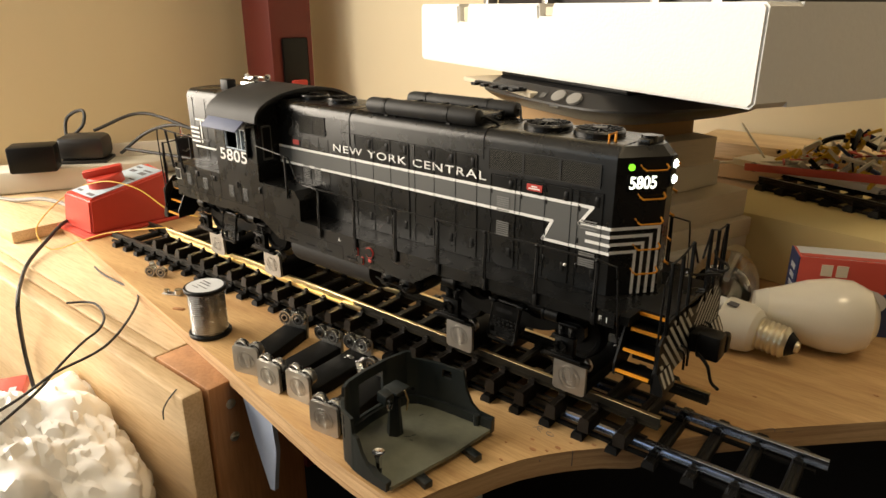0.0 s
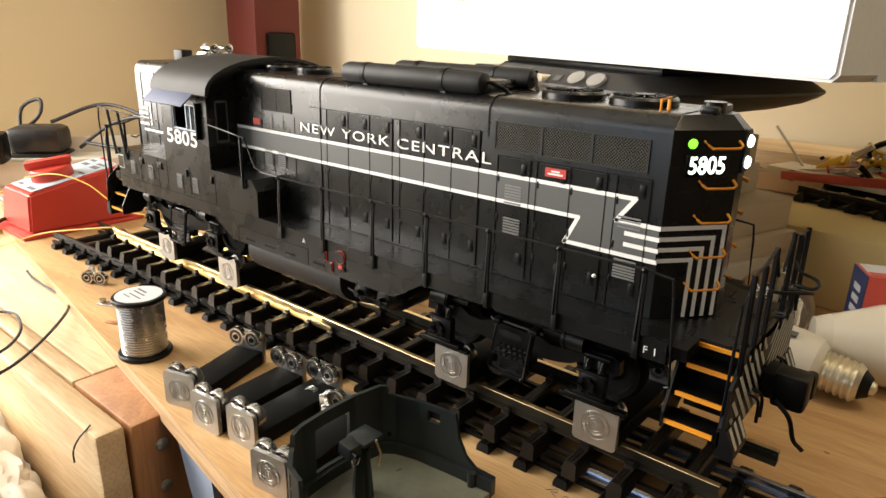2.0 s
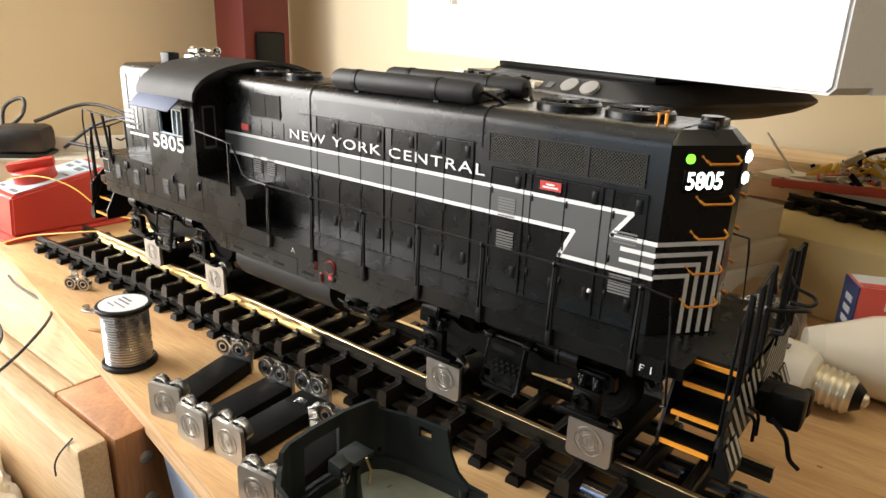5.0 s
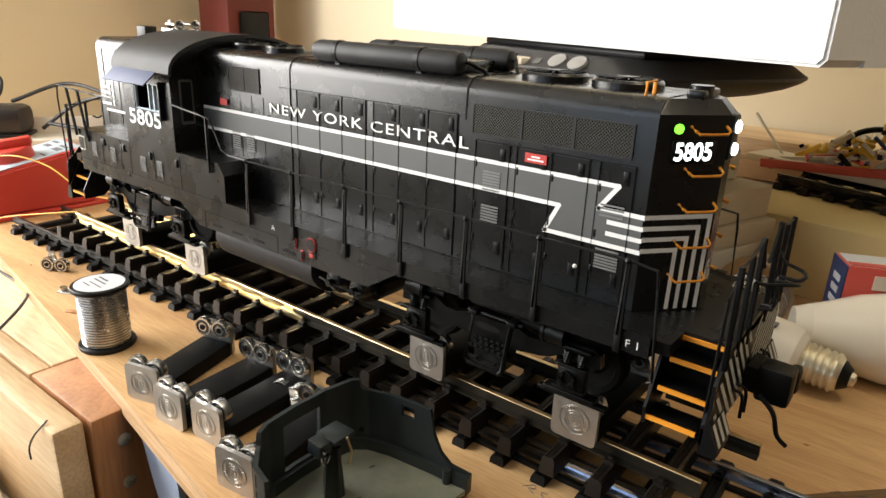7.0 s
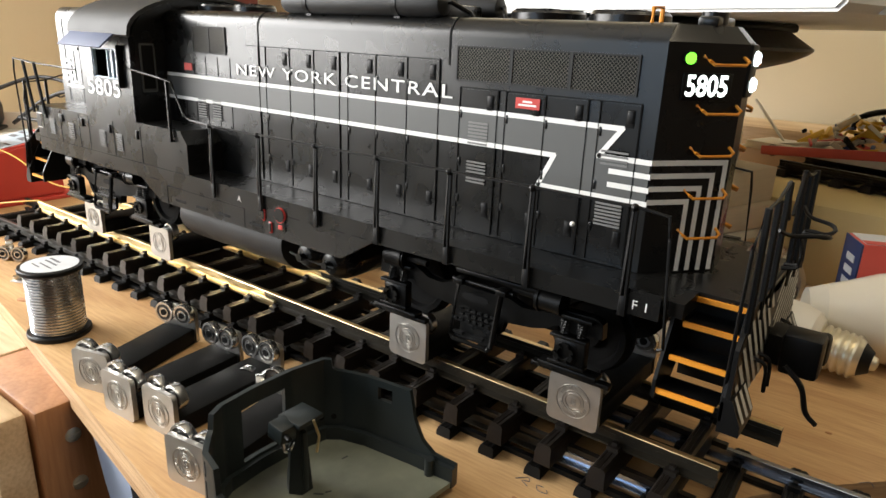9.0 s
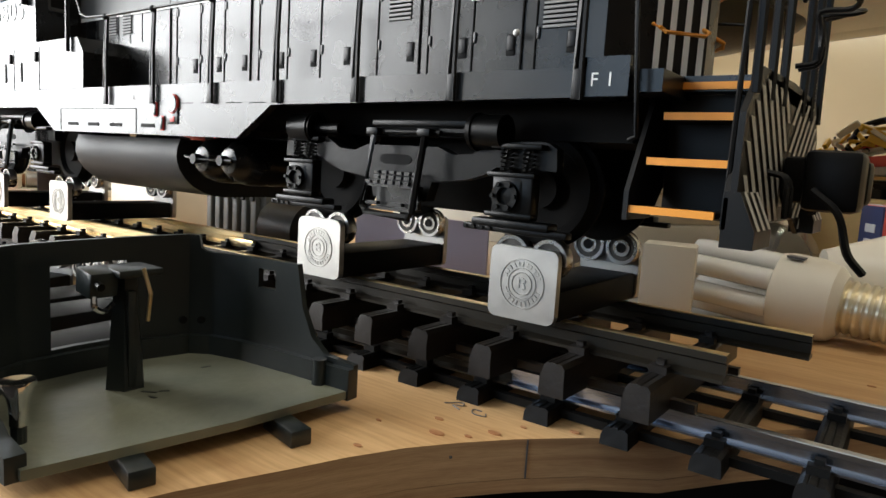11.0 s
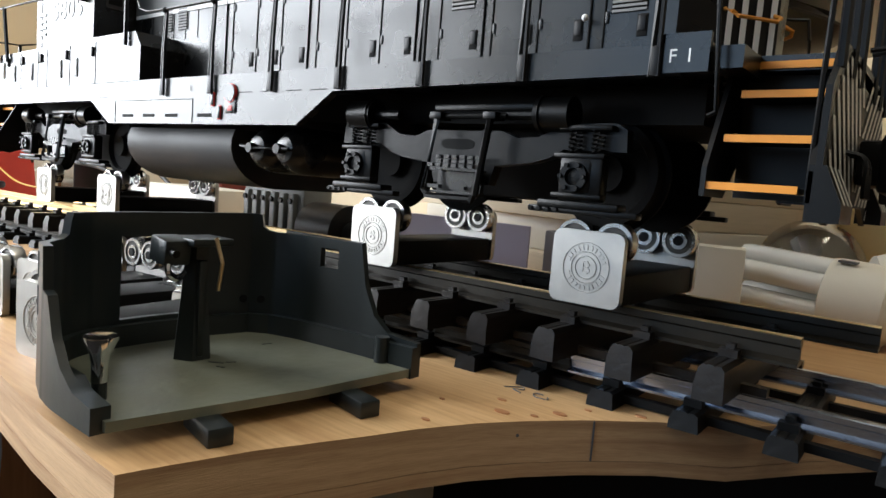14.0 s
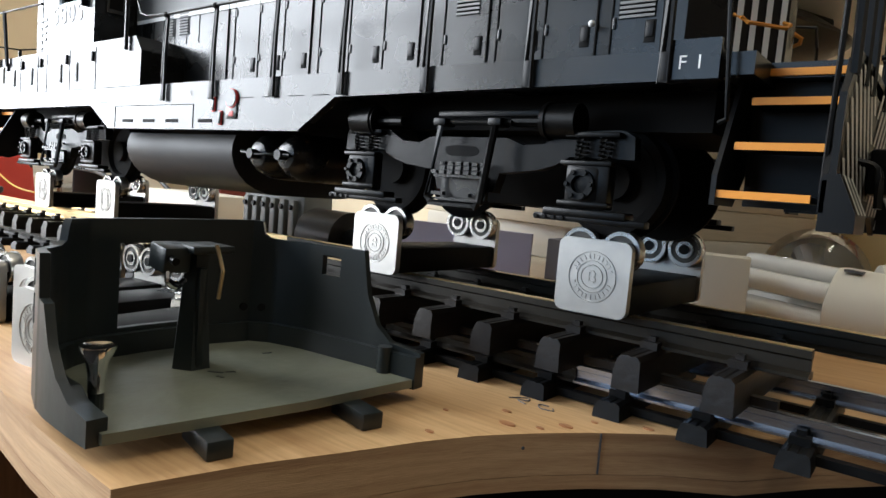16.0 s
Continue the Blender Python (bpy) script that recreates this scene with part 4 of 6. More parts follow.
# raised battery boxes along the sides by the cab
for s in (-1, 1):
    out = [(-0.238, DECK), (-0.041, DECK), (-0.041, 0.122), (-0.047, 0.1295), (-0.0955, 0.1295), (-0.0955, 0.128), (-0.2, 0.128), (-0.2, 0.1275), (-0.238, 0.1275)]
    bb = lp("battery_box", prism(B(), out, "y", s * SY, s * HY), M_BODY)
    bm = B()
    for x in (-0.2, -0.172, -0.158, -0.125, -0.0915):
        box(bm, x - 0.0002, x + 0.0002, s * SY - 0.00025, s * SY + 0.00025, DECK, 0.127)
    box(bm, -0.238, -0.041, s * SY - 0.0002, s * SY + 0.0002, DECK - 0.0003, DECK)
    lp("box_seam", bm, M_SEAM, bb)
    for x in (-0.213, -0.184, -0.140, -0.118):
        v = lp("box_louvre", box(B(), x - 0.0038, x + 0.0038, s * SY - 0.0005, s * SY + 0.0005, 0.1085, 0.1195), M_BAND, bb)
        for k in range(7):
            lp("louvre", box(B(), x - 0.0034, x + 0.0034, s * (SY + 0.0004) - 0.0005, s * (SY + 0.0004) + 0.0005, 0.1092 + k * 0.0014, 0.1098 + k * 0.0014), M_BODY, v)
    for x in (-0.2215, -0.199, -0.1965, -0.1695, -0.1665, -0.1290, -0.095):
        lp("box_latch", box(B(), x - 0.0011, x + 0.0011, s * SY - 0.0012, s * SY + 0.0012, 0.119, 0.1245, 0.0003), M_BLACK, bb)

# roof: fans, long air reservoirs with their clamps, horns, small hatches
def fan(x, y, r, z=HTOP):
    f = lp("roof_fan", lathe(B(), [(r, 0), (r, 0.0032), (r * 0.94, 0.0044), (r * 0.86, 0.0044), (r * 0.86, 0.001), (0.001, 0.001)], Matrix.Translation((x, y, z - 0.0004)), 36), M_BODY, None, "round roof fan")
    for k in range(16):
        lp("fan_blade", box(B(), r * 0.26, r * 0.9, -0.0003, 0.0003, 0.0036, 0.0046, 0, Matrix.Translation((x, y, z)) @ Matrix.Rotation(radians(k * 22.5), 4, "Z")), M_DARKMETAL, f)
    lp("fan_hub", lathe(B(), [(r * 0.28, 0.0034), (r * 0.28, 0.0050)], Matrix.Translation((x, y, z)), 20), M_DARKMETAL, f)


fan(0.163, 0, 0.0165)
fan(0.201, 0, 0.0165)
fan(-0.078, 0, 0.013)
fan(-0.042, 0, 0.013)
for s in (-1, 1):
    bm = lathe(B(), [(0.002, 0), (0.0052, 0.0015), (0.0062, 0.005), (0.0062, 0.103), (0.0052, 0.107), (0.002, 0.1085)], Matrix.Translation((0.0155, s * 0.0235, HTOP + 0.0055)) @ Matrix.Rotation(radians(90), 4, "Y"), 22)
    t = lp("air_reservoir", bm, M_ROOF, None, "long black roof air reservoir")
    for x in (0.036, 0.097):
        c = cyl(B(), (x - 0.0016, s * 0.0235, HTOP + 0.0055), (x + 0.0016, s * 0.0235, HTOP + 0.0055), 0.0066, 22)
        box(c, x - 0.0018, x + 0.0018, s * 0.0235 - 0.003, s * 0.0235 + 0.003, HTOP - 0.003, HTOP + 0.003)
        lp("clamp", c, M_BLACK, t)
    lp("reservoir_pipe", pipe(B(), [(0.118, s * 0.0235, HTOP + 0.005), (0.126, s * 0.022, HTOP + 0.006), (0.131, s * 0.015, HTOP + 0.002), (0.133, s * 0.014, HTOP - 0.001)], 0.0011), M_BLACK, t)
lp("dynamic_brake_hatch", box(B(), 0.02, 0.118, -0.0145, 0.0145, HTOP - 0.0004, HTOP + 0.006, 0.0015), M_BODY)
for x in (0.035, 0.062, 0.09):
    lp("hatch_rib", box(B(), x, x + 0.003, -0.015, 0.015, HTOP + 0.005, HTOP + 0.0072, 0.0004), M_BODY)
bm = box(B(), -0.205, -0.192, -0.014, -0.004, HTOP - 0.0005, HTOP + 0.010, 0.001)
lp("roof_vent", bm, M_BLACK)
horn = lp("horn", box(B(), -0.172, -0.160, -0.012, 0.012, HTOP - 0.0005, HTOP + 0.0095, 0.0004), M_CHROME, None, "chrome air horn")
for y, d in ((-0.007, 1), (0.0, -1), (0.006, 1)):
    lp("horn_trumpet", lathe(B(), [(0.0011, 0), (0.0012, 0.010), (0.002, 0.0155), (0.0036, 0.018), (0.003, 0.0182), (0.0008, 0.012)], Matrix.Translation((-0.166 - d * 0.006, y, HTOP + 0.0125)) @ Matrix.Rotation(radians(90 * d), 4, "Y"), 16), M_CHROME, horn)
bm = box(B(), 0.232, 0.240, -0.012, 0.010, HTOP - 0.001, HTOP + 0.003, 0.0012)
cyl(bm, (0.236, -0.004, HTOP), (0.236, -0.004, HTOP + 0.0045), 0.005, 20)
lp("bell_housing", bm, M_BODY)


def grab(pts, r=0.00065, label="orange grab iron"):
    return lp("grab_iron", pipe(B(), pts, r, 7), M_ORANGE, None, label)


for y in (-0.019,):
    grab([(0.219, y - 0.004, HTOP - 0.001), (0.219, y - 0.004, HTOP + 0.005), (0.2195, y + 0.004, HTOP + 0.0055), (0.2195, y + 0.004, HTOP - 0.001)], 0.0009)

# nose face: basis along the angled faces
ND = Vector((0.019, 0.024, 0)).normalized()
NN = Vector((ND.y, -ND.x, 0))


def on_nose(u, z, out=0.0, s=-1):
    p = Vector((0.231, -0.029, 0)) + ND * u + NN * out
    return Vector((p.x, p.y if s < 0 else -p.y, z))


def nose_matrix(u, z, out, s=-1):
    p = on_nose(u, z, out, s)
    d, n = (ND, NN) if s < 0 else (Vector((-ND.x, ND.y, 0)), Vector((NN.x, -NN.y, 0)))
    return Matrix(((d.x, 0, n.x, p.x), (d.y, 0, n.y, p.y), (0, 1, 0, p.z), (0, 0, 0, 1)))


for s in (-1, 1):
    for z in (0.1858, 0.1682, 0.1525, 0.1362, 0.1202):
        grab([on_nose(0.0125, z + 0.0015, 0.0, s), on_nose(0.0128, z, 0.0035, s), on_nose(0.0145, z - 0.0012, 0.004, s), on_nose(0.0275, z - 0.0012, 0.004, s), on_nose(0.0292, z, 0.0035, s), on_nose(0.0295, z + 0.0015, 0.0, s)])
    nb = lp("number_board", box(B(), -0.0105, 0.0105, -0.0050, 0.0050, 0, 0.0012, 0.0004, nose_matrix(0.0150, 0.1765, -0.0002, s)), M_BLACK, None, "black number board with lit white numbers")
    ltext("lit_number", "5805", 0.0106, nose_matrix(0.0146, 0.1765, 0.0013, s), M_NUMBER, "glowing white numbers", spacing=1.0, stretch=0.86, bold=0.0002)
    cl = lp("class_light", cyl(B(), on_nose(0.0061, 0.1865, -0.001, s), on_nose(0.0061, 0.1865, 0.0012, s), 0.0026, 20), M_BLACK, None, "lit green class light")
    lp("green_lens", cyl(B(), on_nose(0.0061, 0.1865, 0.0010, s), on_nose(0.0061, 0.1865, 0.0018, s), 0.0021, 20), M_GREEN, cl)
hl = lp("headlight", box(B(), NC - 0.002, NC + 0.0015, -0.0045, 0.0045, 0.1725, 0.1925, 0.0015), M_BLACK, None, "lit twin headlight")
for z in (0.1870, 0.1775):
    lp("headlight_lens", lathe(B(), [(0.0027, 0), (0.0027, 0.0008), (0.0018, 0.0016), (0.0004, 0.0019)], Matrix.Translation((NC + 0.0014, 0, z)) @ Matrix.Rotation(radians(90), 4, "Y"), 20), M_LAMP, hl, "glowing white lens")

# paint: white stripes, grey band, lettering
def stripe(bm, pts, y, w=0.0021):
    """A painted band of width w along points in x and z on the hood side."""
    for k, ((xa, za), (xb, zb)) in enumerate(zip(pts, pts[1:])):
        d = Vector((xb - xa, zb - za)).normalized()
        n = Vector((-d.y, d.x)) * w / 2
        e = d * w * 0.35
        y = y * (1 + 0.0015 * (k % 2))
        v = [bm.verts.new((px, y, pz)) for px, pz in ((xa - e.x - n.x, za - e.y - n.y), (xb + e.x - n.x, zb + e.y - n.y), (xb + e.x + n.x, zb + e.y + n.y), (xa - e.x + n.x, za - e.y + n.y))]
        bm.faces.new(v)
    return bm


def nose_stripe(bm, pts, s, w=0.0021):
    for k, ((ua, za), (ub, zb)) in enumerate(zip(pts, pts[1:])):
        d = Vector((ub - ua, zb - za)).normalized()
        n = Vector((-d.y, d.x)) * w / 2
        e = d * w * 0.5
        v = [bm.verts.new(on_nose(pu, pz, 0.00035 + 0.00008 * k, s)) for pu, pz in ((ua - n.x, za - n.y), (ub + e.x - n.x, zb + e.y - n.y), (ub + e.x + n.x, zb + e.y + n.y), (ua + n.x, za + n.y))]
        bm.faces.new(v)
    return bm


for s in (-1, 1):
    y = s * (HY + 0.0006)
    bm = B()
    stripe(bm, [(-0.093, 0.1595), (0.216, 0.1595), (0.2075, 0.1480), (0.2285, 0.1480)], y)
    stripe(bm, [(-0.093, 0.1455), (0.188, 0.1455), (0.1815, 0.1320), (0.2285, 0.1320)], y)
    stripe(bm, [(0.2130, 0.1427), (0.2285, 0.1427)], y)
    stripe(bm, [(0.2130, 0.1374), (0.2285, 0.1374)], y)
    lp("white_stripe", bm, M_WHITE, None, "white lightning stripe")
    bm = B()
    for k, z in enumerate((0.1482, 0.1432, 0.1382, 0.1330)):
        u = (0.0290, 0.0240, 0.0190, 0.0142)[k]
        nose_stripe(bm, [(-0.0032, z), (u, z), (u, 0.1055)], s)
    lp("nose_stripe", bm, M_WHITE, None, "white stripes turning down the nose")
    bm = B()
    yb = s * (HY + 0.0005)
    for q in (((-0.0945, 0.146), (0.188, 0.146), (0.188, 0.159), (-0.0945, 0.159)), ((0.188, 0.1455), (0.1815, 0.1325), (0.207, 0.1325), (0.207, 0.1475)), ((0.188, 0.1455), (0.207, 0.1475), (0.2155, 0.159), (0.188, 0.159)), ((0.207, 0.1325), (0.2285, 0.1325), (0.2285, 0.1475), (0.207, 0.1475))):
        bm.faces.new([bm.verts.new((px, yb, pz)) for px, pz in q])
    lp("grey_band", bm, M_BAND, None, "grey painted band")
    mir = Matrix.Diagonal((-1, -1, 1, 1)) if s > 0 else Matrix.Identity(4)
    cx = 0.0565 if s < 0 else -0.0565
    ltext("railroad_name", "NEW YORK CENTRAL", 0.0084, mir @ Matrix.Translation((cx, -HY - 0.0007, 0.1662)) @ SIDE, M_WHITE, "white painted lettering", spacing=1.16, stretch=1.68, bold=0.00005)
    cx = -0.131 if s < 0 else 0.131
    ltext("road_number", "5805", 0.0150, mir @ Matrix.Translation((cx, -SY - 0.0004, 0.1480)) @ SIDE, M_WHITE, "white road number", spacing=1.06, stretch=1.38, bold=0.00025)
    tg = lp("red_placard", box(B(), 0.168, 0.1795, min(y, y * 1.012), max(y, y * 1.012), 0.1628, 0.1672), M_RED, None, "small red placard")
    bm = B()
    for z, a, b in ((0.1657, 0.1715, 0.176), (0.1643, 0.1695, 0.178)):
        box(bm, a, b, min(y * 1.012, y * 1.018), max(y * 1.012, y * 1.018), z - 0.0004, z + 0.0004)
    lp("placard_writing", bm, M_WHITE, tg)
    lp("red_placard", box(B(), -0.0735, -0.0655, min(y, y * 1.012), max(y, y * 1.012), 0.163, 0.1672), M_RED, None, "small red placard")
ltext("end_mark", "F 1", 0.0050, Matrix.Translation((0.2405, -SY - 0.0008, 0.1005)) @ SIDE, M_WHITE, "white end mark", spacing=1.1)
lp("end_mark_plate", box(B(), 0.2345, 0.2475, -SY - 0.0006, -SY + 0.001, 0.0965, 0.1065), M_BODY)
ltext("sill_mark", "A", 0.0046, Matrix.Translation((0.0075, -SY - 0.0006, 0.0985)) @ SIDE, M_WHITE, "small white letter A")
# stripes on the short hood's side
bm = B()
for z in (0.1465, 0.1510, 0.1555, 0.1600):
    stripe(bm, [(-0.2390, z), (-0.2255, z)], -HY - 0.0006)
stripe(bm, [(-0.2330, 0.1415), (-0.163, 0.1415)], -HY - 0.0006)
stripe(bm, [(-0.2205, 0.1465), (-0.2205, 0.1685)], -HY - 0.0006)
stripe(bm, [(-0.2290, 0.1690), (-0.2130, 0.1690)], -HY - 0.0006)
lp("short_hood_stripe", bm, M_WHITE, None, "white stripes on the short hood")
bm = B()
for x in (-0.232, -0.21, -0.188):
    box(bm, x - 0.0002, x + 0.0002, -HY - 0.00035, -HY + 0.0002, 0.13, 0.19)
lp("short_hood_seam", bm, M_SEAM)

# ---- handrails ----
for s in (-1, 1):
    y = s * (SY + 0.0014)
    xs = (-0.015, 0.027, 0.071, 0.112, 0.153, 0.193, 0.234)
    for x in xs:
        bm = B()
        top = 0.1365
        for dx in (-0.0009, 0.0009):
            pipe(bm, [(x + dx, y, 0.0955), (x + dx * 0.8, y, 0.118), (x + dx * 0.5, y - s * 0.0008, top)], 0.0008, 6)
        box(bm, x - 0.0013, x + 0.0013, y - 0.0007, y + 0.0007, 0.0955, 0.1035, 0.0003)
        bmesh.ops.create_uvsphere(bm, u_segments=8, v_segments=6, radius=0.0015, matrix=Matrix.Translation((x, y, top)))
        lp("stanchion", bm, M_BLACK)
    lp("stanchion", pipe(B(), [(-0.0545, y, 0.1225), (-0.0545, y, 0.158)], 0.0011, 6), M_BLACK)
    pts = [(-0.0955, y, 0.1625), (-0.06, y, 0.159), (-0.050, y, 0.158), (-0.040, y, 0.1400), (-0.033, y, 0.1375), (-0.015, y, 0.1368), (0.234, y, 0.1368), (0.2465, y + 0.0 * s, 0.1355), (0.2475, y, 0.128), (0.2505, y - s * 0.0015, 0.0865), (0.2485, y - s * 0.0015, 0.0855)]
    lp("handrail", pipe(B(), pts, 0.00065, 6), M_BLACK)
    # by the short hood
    pts = [(-0.165, y, 0.1575), (-0.2, y, 0.158), (-0.232, y, 0.1585), (-0.262, y, 0.160), (-0.264, y, 0.150), (-0.262, y, 0.095), (-0.267, y, 0.075)]
    lp("handrail", pipe(B(), pts, 0.0007, 6), M_BLACK)
    for x in (-0.228, -0.246):
        lp("stanchion", pipe(B(), [(x + 0.008, y, 0.122), (x, y, 0.159)], 0.0012, 6), M_BLACK)

# ---- end platforms, steps, pilots, couplers ----
def loco_end(e):
    x0 = 0.2475
    tag = "end_platform"
    ep = lp(tag, box(B(), min(e * 0.250, e * 0.2752), max(e * 0.250, e * 0.2752), -0.034, 0.034, 0.1000, DECK), M_BODY)
    half = [(0.001, 0.1062), (0.040, 0.1050), (0.052, 0.0930), (0.0525, 0.0635), (0.036, 0.0605), (0.022, 0.066)]
    bm = prism(B(), [(-a, b) for a, b in half] + [(a, b) for a, b in reversed(half)], "x", e * 0.2737, e * 0.2752)
    pl = lp("pilot", bm, M_BLACK, None, "black pilot with white diagonal stripes")
    # white diagonal bars that meet in a V at the middle
    bm = B()
    for s in (-1, 1):
        for k in range(-8, 9):
            c = 0.0076 * k
            for j in range(28):
                z0, z1 = 0.0625 + 0.002 * j, 0.0645 + 0.002 * j
                hw = 0.051 if z1 < 0.093 else 0.051 - (z1 - 0.093)
                q = [(c + (z0 - 0.0625), z0), (c + 0.0036 + (z0 - 0.0625), z0), (c + 0.0036 + (z1 - 0.0625), z1), (c + (z1 - 0.0625), z1)]
                if z1 > 0.1045 or max(a for a, b in q) > hw or min(a for a, b in q) < 0.0004 or (z0 < 0.0665 and q[0][0] < 0.030):
                    continue
                bm.faces.new([bm.verts.new((e * 0.2756, s * a, b)) for a, b in q])
    bmesh.ops.remove_doubles(bm, verts=bm.verts, dist=1e-6)
    lp("pilot_stripe", bm, M_DULLWHITE, pl, "white diagonal stripes")
    for s in (-1, 1):
        fb = lp("footboard", prism(B(), [(e * 0.2725, 0.0612), (e * 0.2800, 0.0612), (e * 0.2800, 0.0655), (e * 0.2760, 0.0745), (e * 0.2725, 0.0745)], "y", s * 0.034, s * 0.0525), M_BLACK, None, "black footboard block with white stripes")
        for k in range(3):
            y0 = s * (0.0355 + 0.0060 * k)
            st = B()
            st.faces.new([st.verts.new(q) for q in ((e * 0.2802, y0, 0.0657), (e * 0.2802, y0 + s * 0.0028, 0.0657), (e * 0.2763, y0 + s * 0.0028, 0.0746), (e * 0.2763, y0, 0.0746))])
            lp("footboard_stripe", st, M_DULLWHITE, fb)
    for s in (-1, 1):
        lp("stepwell_back", box(B(), min(e * 0.2495, e * 0.2722), max(e * 0.2495, e * 0.2722), min(s * 0.026, s * 0.0275), max(s * 0.026, s * 0.0275), 0.066, 0.0998), M_BLACK)
    for s in (-1, 1):
        for z, ya, xa, xb in ((0.1020, 0.034, 0.2535, 0.2735), (0.0935, 0.0405, 0.2525, 0.2725), (0.0815, 0.046, 0.2510, 0.2715), (0.0690, 0.0510, 0.2490, 0.2705)):
            bm = B()
            box(bm, min(e * xa, e * xb), max(e * xa, e * xb), min(s * ya, s * (ya - 0.013)), max(s * ya, s * (ya - 0.013)), z - 0.0015, z, 0.0003)
            stp = lp("step", bm, M_BLACK)
            ed = s * (ya + 0.0004)
            lp("step_edge", box(B(), min(e * xa, e * xb), max(e * xa, e * xb), ed - 0.0006, ed + 0.0006, z - 0.0016, z + 0.0003), M_ORANGE, stp, "orange step edge")
        # stepwell sides
        for xa in (0.2480, 0.2722):
            lp("step_side", prism(B(), [(s * 0.026, 0.104), (s * 0.036, 0.104), (s * 0.0525, 0.073), (s * 0.0525, 0.0655), (s * 0.036, 0.0655), (s * 0.026, 0.075)], "x", e * xa, e * (xa + 0.0013)), M_BLACK)
        # end rails
        for y in (0.046, 0.030, 0.015):
            pts = [(e * 0.2752, s * y, 0.098), (e * 0.2745, s * y, 0.1420 if y > 0.02 else 0.146)]
            lp("end_stanchion", pipe(B(), pts, 0.0012, 6), M_BLACK)
        lp("end_rail", pipe(B(), [(e * 0.2722, s * 0.049, 0.070), (e * 0.2725, s * 0.0485, 0.128), (e * 0.2741, s * 0.046, 0.141), (e * 0.2744, s * 0.030, 0.1420), (e * 0.2744, s * 0.015, 0.146), (e * 0.2745, s * 0.004, 0.1300)], 0.0007, 6), M_BLACK)
        lp("end_hoop", pipe(B(), smooth_path([(e * 0.2752, s * 0.024, 0.1300), (e * 0.2790, s * 0.018, 0.1275), (e * 0.2870, s * 0.011, 0.1275), (e * 0.2895, s * 0.006, 0.1265), (e * 0.2870, s * 0.003, 0.1252), (e * 0.2800, s * 0.003, 0.1250), (e * 0.2806, s * 0.002, 0.1200), (e * 0.2806, s * 0.002, 0.1120), (e * 0.2752, s * 0.003, 0.1105)], 4), 0.0008, 6), M_BLACK)
    c = B()
    box(c, min(e * 0.276, e * 0.292), max(e * 0.276, e * 0.292), -0.008, 0.008, 0.0720, 0.0850, 0.0015)
    cp = lp("coupler", c, M_BLACK, None, "black knuckle coupler")
    lp("coupler_head", box(B(), min(e * 0.2815, e * 0.296), max(e * 0.2815, e * 0.296), -0.0095, 0.004, 0.0700, 0.0870, 0.002), M_BLACK, cp)
    lp("knuckle", box(B(), min(e * 0.292, e * 0.297), max(e * 0.292, e * 0.297), 0.0025, 0.0105, 0.0720, 0.0850, 0.002), M_BLACK, cp)
    lp("air_hose", pipe(B(), smooth_path([(e * 0.285, -0.014, 0.076), (e * 0.292, -0.015, 0.070), (e * 0.295, -0.014, 0.060), (e * 0.299, -0.011, 0.0545)], 5), 0.0011, 6), M_BLACK, cp)
    for s in (-1, 1):
        for y in (0.018, 0.024):
            lp("air_hose", pipe(B(), smooth_path([(e * 0.2752, s * y, 0.080), (e * 0.280, s * y, 0.078), (e * 0.281, s * (y + 0.001), 0.068)], 4), 0.0008, 5), M_BLACK, pl)


loco_end(1)
loco_end(-1)
lp("end_mark_plate", box(B(), -0.2378, -0.229, -SY - 0.0006, -SY + 0.001, 0.111, 0.122), M_WHITE, None, "white end plate")
lp("end_mark_face", box(B(), -0.2372, -0.2296, -SY - 0.0009, -SY + 0.001, 0.1117, 0.1213), M_BODY)
lp("side_valve", bmesh_ball(0.2005, -0.0335, 0.119, 0.0011), M_WHITE, None, "small white valve handle")


# ---- spare cab shell lying on the board ----
shell = thing("spare_cab_shell", (0.145, -0.115, 0), 0, "olive-grey plastic cab shell with a cut-out wall, lying on the board", "model part")
SH = Matrix.Translation((-0.145, 0.115, 0))


def sp(name, bm, material, parent=None, label=""):
    bmesh.ops.transform(bm, matrix=SH, verts=bm.verts)
    return part(name, bm, material, parent or shell, label)


plan = [(0.1640, -0.1640, 0.0100), (0.155, -0.1640, 0.0112), (0.148, -0.1638, 0.0150), (0.143, -0.1636, 0.0210), (0.139, -0.1632, 0.0300), (0.1345, -0.1625, 0.0305), (0.134, -0.1625, 0.041), (0.122, -0.1590, 0.0405), (0.1140, -0.1520, 0.0404), (0.1124, -0.1500, 0.0415), (0.1118, -0.1492, 0.0455), (0.1112, -0.1484, 0.0472), (0.1080, -0.1420, 0.0472),
        (0.1065, -0.125, 0.0474), (0.107, -0.105, 0.0476), (0.1105, -0.089, 0.0480), (0.1132, -0.0867, 0.0478), (0.1138, -0.0862, 0.0435), (0.1150, -0.0852, 0.0424), (0.117, -0.0835, 0.0420), (0.130, -0.0795, 0.0422), (0.153, -0.0768, 0.0424), (0.1555, -0.0765, 0.029), (0.160, -0.0762, 0.020), (0.166, -0.0758, 0.0155), (0.1775, -0.0748, 0.0145)]
fine = []
for a, b in zip(plan, plan[1:]):
    n = max(1, round(math.dist(a[:2], b[:2]) / 0.0015))
    fine += [tuple(p + (q - p) * k / n for p, q in zip(a, b)) for k in range(n)]
fine.append(plan[-1])


